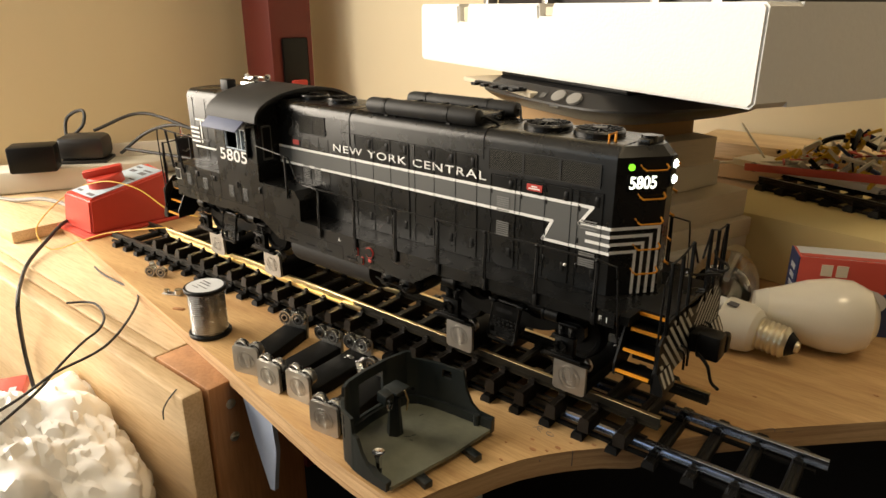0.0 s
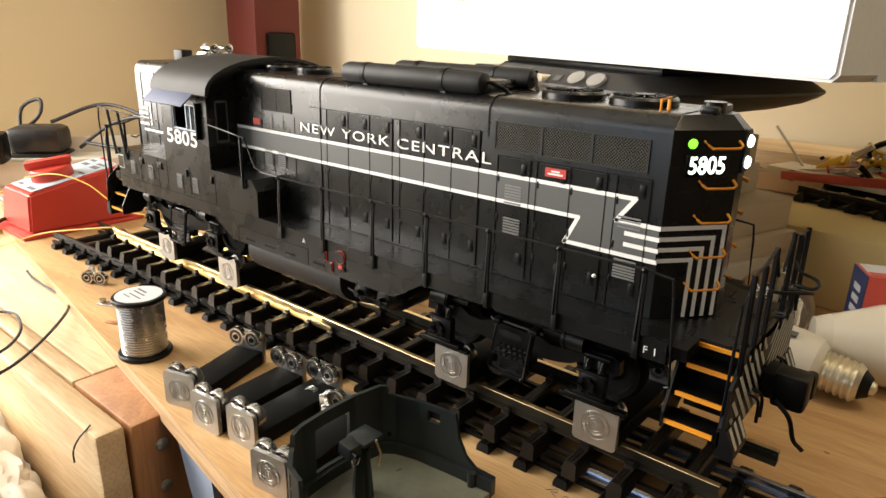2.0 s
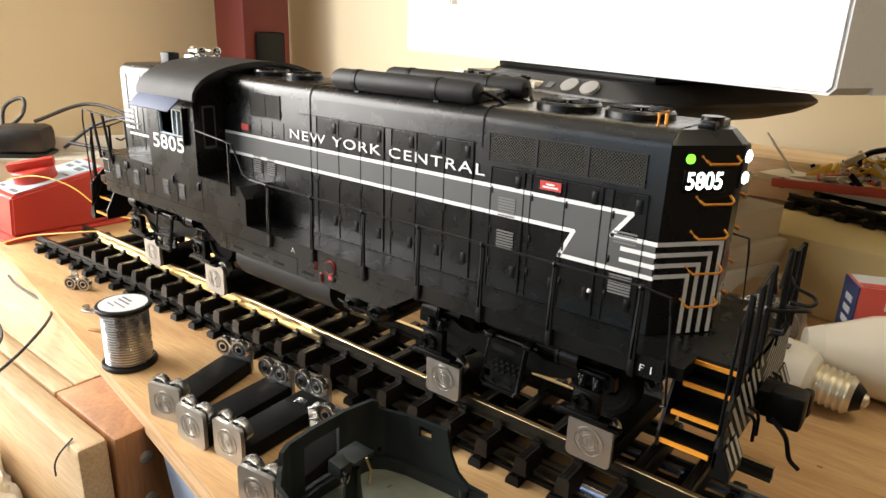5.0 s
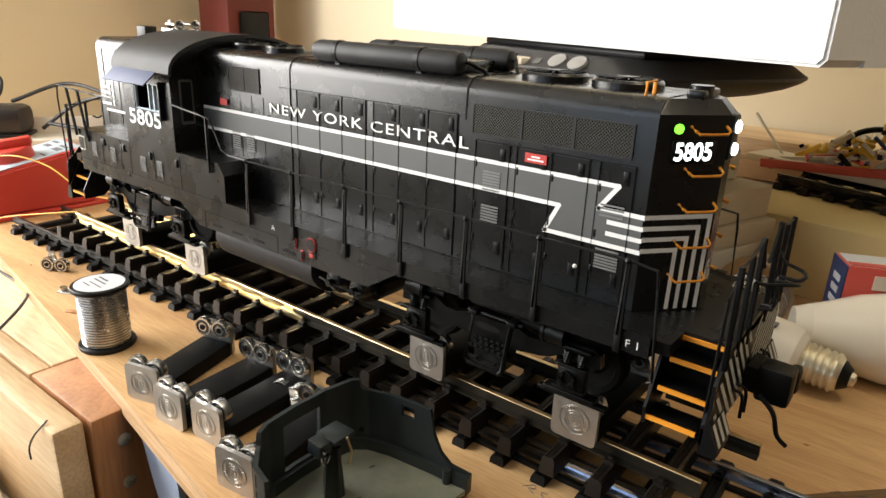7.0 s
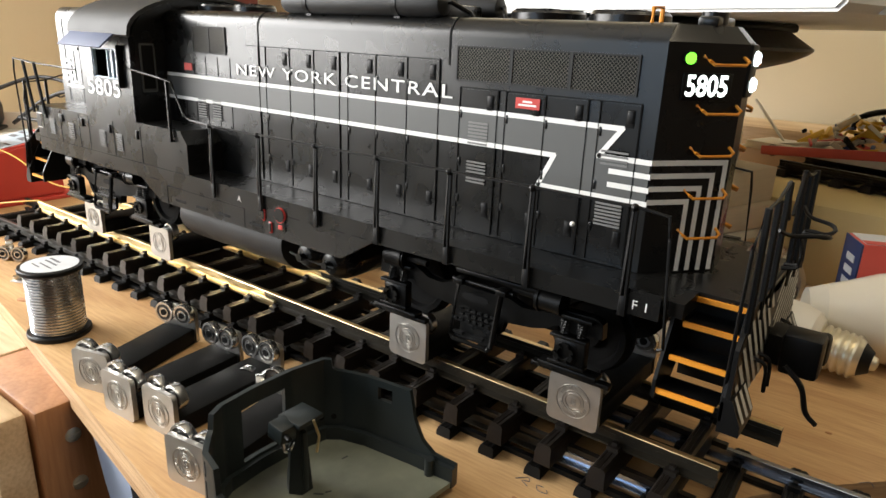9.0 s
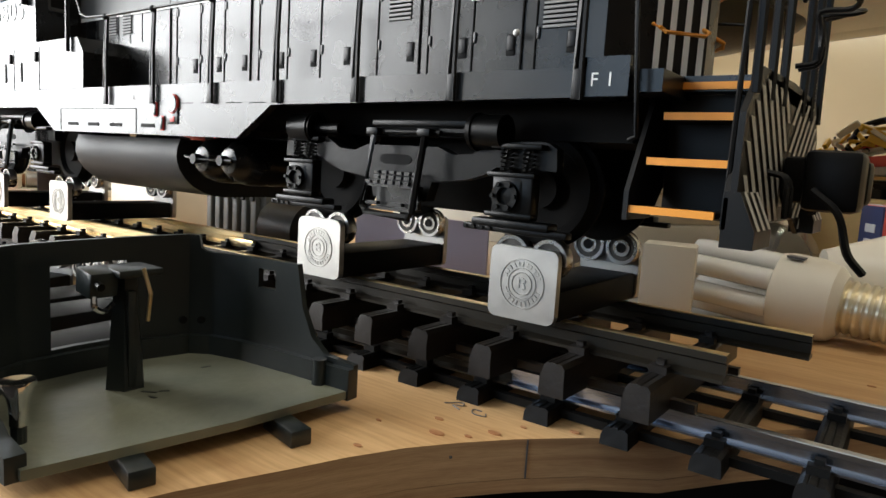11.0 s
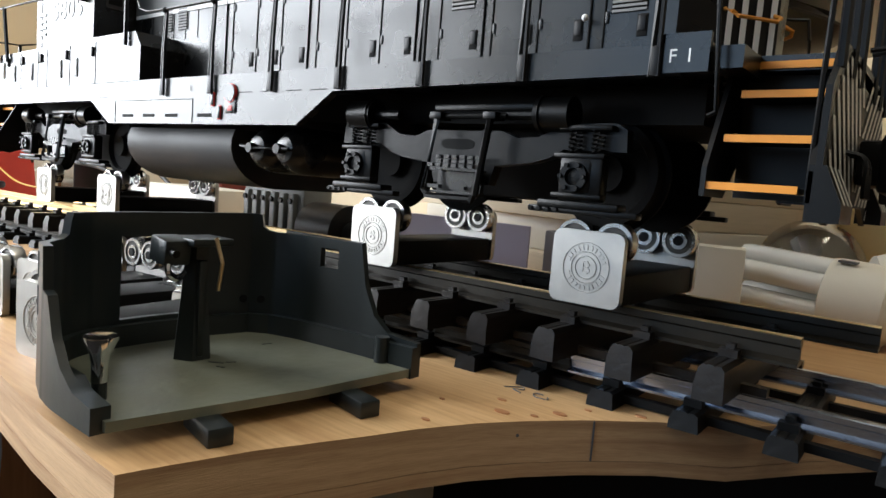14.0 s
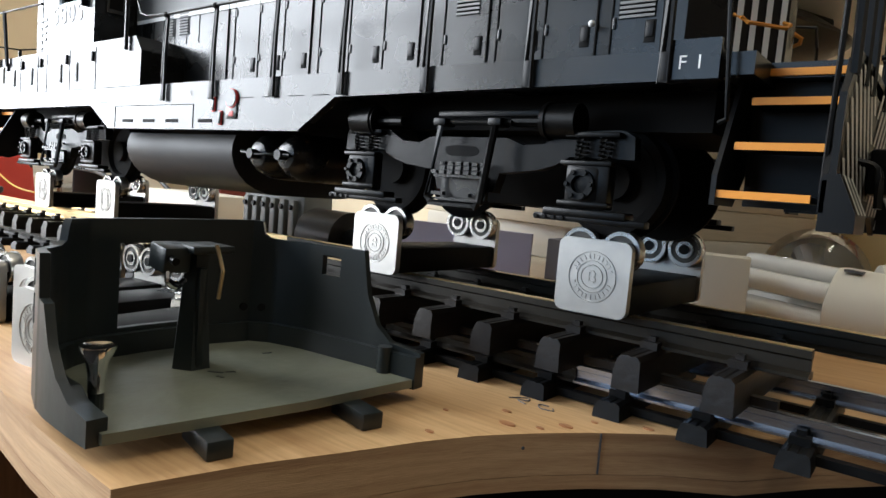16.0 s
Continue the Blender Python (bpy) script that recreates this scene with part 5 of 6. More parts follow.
def wall_strip(rows, holes, z0, inset=0.0, top=None):
    bm = B()
    cols = []
    levels = 12
    for k, (x, y, zt) in enumerate(rows):
        zt = min(zt, top) if top else zt
        a, b = rows[max(0, k - 1)], rows[min(len(rows) - 1, k + 1)]
        d = Vector((b[0] - a[0], b[1] - a[1])).normalized()
        cols.append([bm.verts.new((x - d.y * -inset, y + d.x * -inset, z0 + (zt - z0) * j / levels)) for j in range(levels + 1)])
    for k in range(len(rows) - 1):
        for j in range(levels):
            c = (cols[k][j].co + cols[k + 1][j + 1].co) / 2
            if any(abs(c.x - hx) < rx and abs(c.y - hy) < ry and hz0 < c.z < hz1 for hx, rx, hy, ry, hz0, hz1 in holes):
                continue
            bm.faces.new((cols[k][j], cols[k + 1][j], cols[k + 1][j + 1], cols[k][j + 1]))
    bmesh.ops.delete(bm, geom=[v for v in bm.verts if not v.link_faces], context="VERTS")
    return bm


w = sp("shell_wall", wall_strip(fine, [(0.107, 0.004, -0.1210, 0.0110, 0.0150, 0.0392), (0.1400, 0.0032, -0.0785, 0.004, 0.0335, 0.0395)], 0.004), M_SHELL)
md = w.modifiers.new("thickness", "SOLIDIFY")
md.thickness, md.offset = 0.0022, 0
w.modifiers.new("crisp", "EDGE_SPLIT").split_angle = radians(40)
lw = sp("wall_ledge", wall_strip(fine, [], 0.004, 0.0022, 0.0135), M_SHELL, None, "thicker lower ledge")
md = lw.modifiers.new("thickness", "SOLIDIFY")
md.thickness, md.offset = 0.0022, 0
lw.modifiers.new("crisp", "EDGE_SPLIT").split_angle = radians(40)
fl = [(0.1655, -0.1625), (0.147, -0.1620), (0.131, -0.159), (0.1165, -0.1505), (0.1105, -0.141), (0.1088, -0.125), (0.109, -0.105), (0.1125, -0.090), (0.119, -0.0845), (0.131, -0.0815), (0.155, -0.0787), (0.1772, -0.0772), (0.174, -0.115)]
sp("shell_floor", prism(B(), fl, "z", 0.0045, 0.0070), M_SHELLFLOOR, None, "worn grey-green floor")
for x, y in ((0.1815, -0.1020), (0.1735, -0.1415)):
    sp("foot", box(B(), -0.012, 0.0045, -0.0031, 0.0031, 0.0, 0.0046, 0.0005, Matrix.Translation((x, y, 0)) @ Matrix.Rotation(radians(-12), 4, "Z")), M_SHELL)
bm = lathe(B(), [(0.0058, 0.0068), (0.0054, 0.012), (0.0044, 0.024), (0.0036, 0.034), (0.0040, 0.041)], Matrix.Translation((0.130, -0.1215, 0)) @ Matrix.Rotation(radians(30), 4, "Z"), 6)
box(bm, 0.1330, 0.1352, -0.1232, -0.1208, 0.008, 0.036, 0.0004)
box(bm, 0.1245, 0.1375, -0.1270, -0.1140, 0.0402, 0.0424, 0.0005)
sp("pillar", bm, M_SHELL, None, "control stand pillar")
ctl = sp("control_box", box(B(), 0.1260, 0.1345, -0.1335, -0.1255, 0.0352, 0.0424, 0.0007, Matrix.Translation((0.13, -0.13, 0.04)) @ Matrix.Rotation(radians(8), 4, "Y") @ Matrix.Translation((-0.13, 0.13, -0.04))), M_SHELL, None, "small control box on the stand")
sp("control_knob", cyl(B(), (0.1345, -0.1315, 0.0388), (0.1372, -0.1318, 0.0384), 0.0011, 10), M_DARKMETAL, ctl)
sp("brake_handle", pipe(B(), smooth_path([(0.1335, -0.1320, 0.0352), (0.1345, -0.1322, 0.0325), (0.1340, -0.1295, 0.0310), (0.1325, -0.1262, 0.0325)], 5), 0.0008, 6), M_CHROME, ctl, "bright brake handle")
sp("pillar_lever", pipe(B(), [(0.139, -0.121, 0.043), (0.141, -0.120, 0.036), (0.1395, -0.120, 0.028)], 0.0006), M_BRASS, None, "small brass lever")
sp("wall_peg", cyl(B(), (0.1665, -0.0795, 0.007), (0.1665, -0.0795, 0.0150), 0.0022, 14), M_SHELL)
for p, q in (((0.1085, -0.0910), (0.1118, -0.0918)), ((0.1128, -0.0844), (0.1152, -0.0874))):
    sp("wall_hole", cyl(B(), (*p, 0.0185), (*q, 0.0185), 0.0013, 12), M_SEAM)
for x, y, a, b in ((0.1395, -0.1195, 0.0022, 35), (0.1415, -0.1160, 0.0014, 60), (0.1440, -0.1210, 0.0012, 15), (0.1300, -0.0950, 0.0016, 80)):
    sp("floor_scuff", box(B(), -a, a, -0.0004, 0.0004, 0.0068, 0.00715, 0, pose(x, y, 0, 0, 0, b)), M_SHELL, None, "dark scuff")
sp("chrome_peg", lathe(B(), [(0.0019, 0.0112), (0.0019, 0.0150), (0.0024, 0.0180), (0.0039, 0.0212), (0.0039, 0.0220), (0.002, 0.0215)], Matrix.Translation((0.1505, -0.1572, 0)), 18), M_CHROME, None, "chrome flared peg")
sp("peg_base", cyl(B(), (0.1505, -0.1572, 0.0068), (0.1505, -0.1572, 0.0113), 0.0017, 12), M_SHELL)
for z0, z1 in ((0.0225, 0.030), (0.032, 0.0385)):
    sp("outer_slot", box(B(), 0.1240, 0.1255, -0.1610, -0.1592, z0, z1), M_SEAM)

# spare bearings, clips and fittings on the board
for x, y, a in ((0.040, -0.075, 20), (0.052, -0.080, -35)):
    nut((x, y, 0.0), a)
for x, y, a in ((-0.272, -0.077, 30), (-0.285, -0.072, -20)):
    nut((x, y, 0.0), a, "small chrome bearing clip beside the track")
br = thing("loose_bracket", (-0.212, -0.089, 0), 25, "small bent steel bracket lying on the board", "bracket")
part("bracket_arm", box(B(), -0.012, 0.010, -0.0035, 0.0035, 0, 0.0012, 0.0003), M_PLATE, br)
part("bracket_lug", cyl(B(), (0.006, 0, 0.0012), (0.006, 0, 0.006), 0.004, 16), M_BEARING, br)
part("bracket_lug", cyl(B(), (-0.009, 0.001, 0.0012), (-0.009, 0.001, 0.004), 0.003, 16), M_BEARING, br)
solid("wood_chip", box(B(), -0.006, 0.006, -0.002, 0.002, 0, 0.0015, 0.0004, pose(-0.175, -0.105, 0, 0, 0, 25)), M_BROWN, "brown splinter of wood on the board", "splinter")

# solder spool
spool = thing("solder_spool", (-0.108, -0.112, 0), 0, "reel of silvery solder wire with black flanges", "spool")
R = 0.0185
part("flange", lathe(B(), [(R * 0.97, 0), (R, 0.0008), (R, 0.0026), (R * 0.97, 0.0034)], seg=40), M_BLACK, spool)
part("flange", lathe(B(), [(R * 0.97, 0.0425), (R, 0.0433), (R, 0.0450), (R * 0.97, 0.0458)], seg=40), M_BLACK, spool)
part("paper_disc", lathe(B(), [(R * 0.86, 0.0459), (R * 0.86, 0.0462)], seg=40), M_PAPER, spool, "pale printed paper label")
bm = B()
for k, (a, b, c, d) in enumerate(((-0.010, 0.002, 0.004, 0.0055), (-0.009, 0.006, 0.0005, 0.0018), (-0.006, 0.009, -0.004, -0.003), (-0.008, 0.001, -0.0075, -0.0066))):
    box(bm, a, b, c, d, 0.0462, 0.0463)
part("label_print", bm, M_INK, spool)
prof = [(0.0140, 0.0034)]
n = 20
for k in range(n):
    z0 = 0.0034 + k * 0.039 / n
    h = 0.039 / n
    prof += [(0.0148, z0 + 0.05 * h), (0.0158, z0 + 0.3 * h), (0.0158, z0 + 0.7 * h), (0.0148, z0 + 0.95 * h)]
part("wire_coil", lathe(B(), prof + [(0.0140, 0.0425)], seg=40), M_SOLDER, spool, "wound silvery solder wire")
part("wire_end", pipe(B(), smooth_path([(-0.0158, -0.002, 0.040), (-0.021, -0.006, 0.040), (-0.024, -0.002, 0.0395), (-0.023, 0.001, 0.041)], 5), 0.0007), M_SOLDER, spool)

# red multimeter-like power controller
meter = thing("red_controller", (-0.490, -0.005, 0), 0, "red plastic power controller with a sloped blue-grey panel and a knob", "controller")
# plan corners: front-left, front-right, back-right, back-left; a wedge that rises to the back
def wedge(bm, inset, z0, zf, zb):
    c = [(-0.040, -0.060), (0.036, -0.058), (0.040, 0.054), (-0.034, 0.066)]
    lo = [bm.verts.new((x * (1 - inset), y * (1 - inset), z0)) for x, y in c]
    hi = [bm.verts.new((x * 0.92 * (1 - inset), y * 0.92 * (1 - inset), zf if k < 2 else zb)) for k, (x, y) in enumerate(c)]
    bm.faces.new(list(reversed(lo))), bm.faces.new(hi)
    for k in range(4):
        bm.faces.new((lo[k], lo[(k + 1) % 4], hi[(k + 1) % 4], hi[k]))
    return bm


bm = wedge(B(), 0.0, 0.004, 0.047, 0.067)
bmesh.ops.bevel(bm, geom=list(bm.edges), offset=0.0025, segments=3, affect="EDGES")
part("case", bm, M_METER, meter)
bm = box(B(), -0.046, 0.044, -0.068, 0.066, 0.0, 0.0045, 0.0012)
part("base_flange", bm, M_METER, meter)
slope = math.atan2(0.020, 0.110)
face = Matrix.Translation((0, 0, 0.0578)) @ Matrix.Rotation(slope, 4, "X")
part("face_panel", box(B(), -0.030, 0.029, -0.049, 0.050, 0, 0.0006, 0.0002, face), M_METERFACE, meter, "pale blue printed panel")
for a, b, c, d in ((-0.022, -0.008, 0.028, 0.034), (0.004, 0.020, 0.026, 0.033), (0.002, 0.022, 0.036, 0.040), (-0.024, -0.012, -0.044, -0.040), (0.006, 0.024, -0.046, -0.041), (-0.025, -0.012, 0.040, 0.044), (0.010, 0.024, 0.010, 0.013)):
    part("panel_print", box(B(), a, b, c, d, 0.0006, 0.0008, 0, face), M_INK, meter)
kb = part("knob", lathe(B(), [(0.0225, 0.0006), (0.0220, 0.012), (0.0205, 0.0135)], face @ Matrix.Translation((-0.004, -0.012, 0)), 36), M_METER, meter, "round red knob with a grip bar")
part("knob_grip", box(B(), -0.024, 0.024, -0.0055, 0.0055, 0.0130, 0.0225, 0.002, face @ Matrix.Translation((-0.004, -0.012, 0)) @ Matrix.Rotation(radians(60), 4, "Z")), M_METER, kb)

# power strip, plug adaptors, transformer
strip = thing("power_strip", (-0.735, 0.025, 0.004), 62, "white power strip with a red lit switch", "power strip")
part("strip_body", box(B(), -0.145, 0.145, -0.030, 0.030, 0, 0.036, 0.006), M_WHITEPL, strip)
part("strip_switch", box(B(), -0.128, -0.098, -0.014, 0.014, 0.0362, 0.043, 0.002), mat("lit_red_switch", (0.65, 0.03, 0.01), 0.3, vary=0, emit=0.5), strip, "lit red rocker switch")
ad = thing("plug_adaptor", (-0.720, -0.022, 0.0402), 60, "black plug-in power adaptor", "adaptor")
part("adaptor_body", box(B(), -0.032, 0.032, -0.022, 0.022, 0, 0.040, 0.004), M_BLACK, ad)
tr = thing("transformer", (-0.735, 0.060, 0.0402), 50, "dark grey rounded transformer with cables", "transformer")
bm = box(B(), -0.036, 0.036, -0.028, 0.028, 0.004, 0.042, 0.010)
box(bm, -0.038, 0.038, -0.030, 0.030, 0, 0.005, 0.002)
part("transformer_body", bm, M_DEVICE, tr)
for k, pts in enumerate((((-0.70, 0.10, 0.05), (-0.66, 0.13, 0.085), (-0.60, 0.15, 0.10), (-0.55, 0.17, 0.085), (-0.50, 0.19, 0.06), (-0.45, 0.20, 0.03)), ((-0.74, 0.08, 0.085), (-0.70, 0.14, 0.11), (-0.62, 0.17, 0.095), (-0.56, 0.19, 0.07), (-0.48, 0.20, 0.012)),
                         ((-0.78, 0.05, 0.05), (-0.79, 0.06, 0.10), (-0.77, 0.08, 0.115), (-0.76, 0.07, 0.09), (-0.77, 0.03, 0.06)), ((-0.68, 0.10, 0.06), (-0.60, 0.13, 0.055), (-0.54, 0.15, 0.05), (-0.49, 0.17, 0.03)))):
    solid("power_cable", pipe(B(), smooth_path(pts, 8), 0.0026, 8), M_CABLE, "black power cable looping behind the controller", "cable", "power cables")
solid("grey_cable", pipe(B(), smooth_path([(-0.95, -0.10, 0.007), (-0.80, -0.09, 0.007), (-0.70, -0.07, 0.0075), (-0.62, -0.055, 0.02), (-0.55, -0.045, 0.02)], 8), 0.003, 8), M_GREYCABLE, "grey cable lying on the plank", "cable")
hd = thing("clutter_tray", (-0.66, 0.17, 0.0), 63, "cream plastic tray with small hardware behind the controller", "tray")
part("tray_back", box(B(), -0.10, 0.12, 0.028, 0.032, 0, 0.062, 0.001), M_WHITEPL, hd)
part("tray_base", box(B(), -0.10, 0.12, -0.03, 0.028, 0, 0.012, 0.001), M_WHITEPL, hd)
for x, r, m in ((-0.07, 0.011, M_DARKMETAL), (-0.03, 0.009, M_BROWN), (0.0, 0.010, M_PLATE), (0.04, 0.010, M_DARKMETAL), (0.08, 0.009, M_PLATE)):
    part("hardware", cyl(B(), (x - 0.014, 0.0, 0.012 + r), (x + 0.014, 0.004, 0.012 + r), r, 14), m, hd)
plug = thing("black_plug", (-0.60, 0.165, 0.0), 60, "black two-pin plug standing on end", "plug")
part("plug_body", box(B(), -0.018, 0.018, -0.012, 0.012, 0.0, 0.080, 0.003), M_BLACK, plug)
for x in (-0.009, 0.009):
    part("plug_pin", cyl(B(), (x, 0, 0.080), (x, 0, 0.098), 0.0022, 10), M_CHROME, plug)

# yellow test leads from the controller to the track
solid("yellow_wire", pipe(B(), smooth_path([(-0.50, -0.045, 0.058), (-0.46, -0.028, 0.066), (-0.42, -0.01, 0.058), (-0.38, 0.005, 0.035), (-0.345, 0.022, 0.030)], 8), 0.0008, 6), M_YCABLE, "thin yellow wire to the far rail", "wire", "yellow wires")
solid("yellow_wire", pipe(B(), smooth_path([(-0.535, -0.040, 0.045), (-0.545, -0.065, 0.03), (-0.530, -0.100, 0.006), (-0.48, -0.105, -0.009), (-0.440, -0.082, 0.005), (-0.41, -0.062, 0.016), (-0.36, -0.040, 0.026), (-0.334, -0.0245, 0.030)], 8), 0.0008, 6), M_YCABLE, "thin yellow wire to the near rail", "wire", "yellow wires")

# black leads over the workbench
solid("test_lead", pipe(B(), smooth_path([(-0.537, -0.047, 0.0080), (-0.518, -0.071, 0.0090), (-0.501, -0.096, 0.0000), (-0.451, -0.139, -0.0070), (-0.395, -0.168, -0.0080), (-0.322, -0.197, -0.0080), (-0.377, -0.186, -0.0840), (-0.360, -0.190, -0.1230)], 8), 0.0022, 8), M_CABLE, "black lead hanging over the bench front", "cable", "test leads")
solid("test_lead", pipe(B(), smooth_path([(-0.376, -0.097, -0.0090), (-0.348, -0.101, -0.0090), (-0.309, -0.101, -0.0090), (-0.274, -0.101, -0.0080), (-0.245, -0.111, -0.0060), (-0.206, -0.136, -0.0020), (-0.167, -0.170, 0.0000), (-0.150, -0.195, 0.0000), (-0.145, -0.230, -0.0020), (-0.132, -0.258, -0.0040), (-0.125, -0.281, -0.0060)], 8), 0.0012, 7), M_CABLE, "thin black wire with a bared end", "wire", "test leads")
solid("test_lead", pipe(B(), smooth_path([(-0.296, -0.161, -0.0090), (-0.283, -0.147, -0.0090), (-0.262, -0.145, -0.0070), (-0.224, -0.155, -0.0040), (-0.196, -0.172, -0.0020), (-0.181, -0.193, -0.0020), (-0.158, -0.222, -0.0040), (-0.133, -0.249, -0.0060), (-0.108, -0.287, -0.0080)], 8), 0.0012, 7), M_CABLE, "thin black wire with a bared end", "wire", "test leads")
solid("hair_wire", pipe(B(), smooth_path([(-0.060, -0.174, -0.010), (-0.062, -0.182, -0.018), (-0.070, -0.183, -0.030), (-0.074, -0.182, -0.040)], 6), 0.0006, 5), M_CABLE, "thin black wire end on the bench corner", "wire")

# crumpled bag and a printed pack, in front of the bench
bag = B()
rng = random.Random(4)
bmesh.ops.create_icosphere(bag, subdivisions=6, radius=1.0)
for v in bag.verts:
    d = v.co.normalized()
    n1 = noise.noise(d * 1.5) * 0.25 + abs(noise.noise(d * 3.1)) * 0.13 + abs(noise.noise(d * 6.3 + Vector((3, 1, 2)))) * 0.085 + abs(noise.noise(d * 14.0)) * 0.04 + abs(noise.noise(d * 29.0)) * 0.016
    v.co = Vector((d.x * 0.165, d.y * 0.10, d.z * 0.11)) * (0.9 + n1)
bmesh.ops.transform(bag, matrix=pose(-0.165, -0.285, -0.125, 0, 0, -12), verts=bag.verts)
solid("plastic_bag", bag, M_BAG, "crumpled white plastic bag on a stool beside the bench", "plastic bag")
st = thing("stool", (-0.16, -0.30, ZF), 0, "plain wooden stool under the bag", "stool")
part("seat", box(B(), -0.18, 0.18, -0.115, 0.115, 0.590, 0.620, 0.004), M_BROWN, st)
for x in (-0.15, 0.15):
    for y in (-0.085, 0.085):
        part("leg", box(B(), x - 0.015, x + 0.015, y - 0.015, y + 0.015, 0, 0.590, 0.002), M_BROWN, st)
pk = thing("printed_pack", (-0.245, -0.255, -0.075), -28, "red and blue printed packet lying on the bag", "packet")
part("pack", box(B(), -0.055, 0.055, -0.02, 0.02, 0, 0.012, 0.003), M_PRINT, pk)
bm = B()
for a, b, c, d in ((-0.045, 0.045, -0.017, -0.004), (-0.03, 0.02, 0.008, 0.014)):
    box(bm, a, b, c, d, 0.012, 0.0124)
part("pack_print", bm, M_METERFACE, pk)

# ---- behind the locomotive ----
# the foam tray lies on a charcoal device, and that on papers and card
FA = -23.8
foam = thing("foam_tray", (0.0173, 0.2066, 0.2085), FA, "white polystyrene packing tray with a notched rim", "foam tray")
L2, DP, FH = 0.270, 0.34, 0.070
part("tray_floor", box(B(), -L2 + 0.03, L2 - 0.035, 0.0345, DP - 0.0345, 0, 0.020, 0.001), M_FOAM, foam)
part("tray_rim", box(B(), -L2, L2, DP - 0.035, DP, 0.0, FH, 0.004), M_FOAM, foam)
for x0, x1 in ((-L2, -L2 + 0.0302), (L2 - 0.0352, L2)):
    part("tray_rim", box(B(), x0, x1, 0.0345, DP - 0.0345, 0.0, FH, 0.0), M_FOAM, foam)
rim = [(-L2, 0.004), (-L2 + 0.004, 0), (L2 - 0.004, 0), (L2, 0.004), (L2, FH - 0.003), (L2 - 0.003, FH), (0.030, FH), (0.028, FH - 0.012), (0.007, FH - 0.012), (0.005, FH), (-0.140, FH), (-0.142, FH - 0.020), (-0.163, FH - 0.020), (-0.165, FH), (-L2 + 0.003, FH), (-L2, FH - 0.003)]
bm = prism(B(), rim, "y", 0.0, 0.035)
bmesh.ops.bevel(bm, geom=[e for e in bm.edges if all(abs(v.co.y) < 0.001 for v in e.verts)], offset=0.0018, segments=2, affect="EDGES")
part("tray_rim", bm, M_FOAM, foam, "notched front rim")
for x0, x1 in ((-0.161, -0.144), (0.009, 0.026)):
    part("notch_pad", box(B(), x0, x1, 0.006, 0.034, FH - 0.0198 if x0 < 0 else FH - 0.0118, FH - 0.003, 0.002), M_PAGES, foam)
mod = thing("packed_model", (0.0173, 0.2066, 0.2290), FA, "dark model wagon packed in the foam tray", "model wagon")
part("wagon_body", box(B(), -0.19, 0.24, 0.07, 0.24, 0.0, 0.066, 0.004), M_DEVICE, mod)
for x in (-0.20, -0.07, 0.10, 0.17):
    part("wagon_trim", box(B(), x, x + 0.012, 0.055, 0.07, 0.0, 0.064, 0.002), M_PLATE, mod)

dev = thing("charcoal_device", (0.075, 0.284, 0.150), -24, "charcoal plastic office machine with two silver buttons", "office machine")
bm = B()
rings = []
for z, k in ((0.0180, 0.50), (0.0195, 0.60), (0.0240, 0.76), (0.0300, 0.90), (0.0355, 0.975), (0.0385, 1.0), (0.0405, 0.998), (0.0425, 0.975), (0.0500, 0.90), (0.0520, 0.88)):
    ring = []
    for j in range(64):
        c, d = math.cos(2 * math.pi * j / 64), math.sin(2 * math.pi * j / 64)
        ring.append(bm.verts.new((0.135 * k * math.copysign(abs(c) ** 0.5, c), 0.114 * k * math.copysign(abs(d) ** 0.5, d), z)))
    rings.append(ring)
for p, q in zip(rings, rings[1:]):
    for j in range(64):
        bm.faces.new((p[j], p[(j + 1) % 64], q[(j + 1) % 64], q[j]))
bm.faces.new(list(reversed(rings[0]))), bm.faces.new(rings[-1])
bmesh.ops.recalc_face_normals(bm, faces=bm.faces)
part("machine_body", bm, M_DEVICE, dev)
part("machine_lid", box(B(), -0.105, 0.108, -0.080, 0.085, 0.0515, 0.0582, 0.0025), M_BLACK, dev, "black lid")
tilt = Matrix.Translation((0.044, -0.1075, 0.0448)) @ Matrix.Rotation(radians(42), 4, "X")
for x in (0.0, 0.024):
    part("silver_button", lathe(B(), [(0.0085, -0.001), (0.0083, 0.0015), (0.004, 0.0025)], tilt @ Matrix.Translation((x, 0.002, 0)) @ Matrix.Diagonal((1.1, 0.8, 1, 1)), 24), M_GREYCABLE, dev, "oval silver-grey button")
part("machine_mark", box(B(), -0.026, -0.018, -0.004, 0.002, 0.0, 0.0012, 0, tilt), M_BAND, dev)
part("machine_mark", box(B(), 0.0, 0.014, -0.012, -0.010, 0.0, 0.0012, 0, tilt), M_BAND, dev)
solid("magazine", box(B(), -0.075, 0.10, -0.03, 0.09, 0.0, 0.006, 0.002, pose(-0.035, 0.250, 0.1905, 0, 0, -30)), M_PAGES, "dog-eared magazine under the foam tray", "magazine")
tr2 = thing("track_scrap", (-0.02, 0.19, 0.1970), -20, "short piece of black model track on the magazine", "track")
part("scrap_rail", box(B(), -0.03, 0.05, -0.003, 0.003, 0, 0.004, 0.0005), M_BLACK, tr2)
for k in range(5):
    part("scrap_tie", box(B(), -0.028 + k * 0.017, -0.020 + k * 0.017, -0.009, 0.009, -0.0005, 0.0025, 0.0005), M_BLACK, tr2)
bk = thing("book_stack", (0.060, 0.285, 0.0), -20, "stack of papers and brown card under the machine", "paper stack")
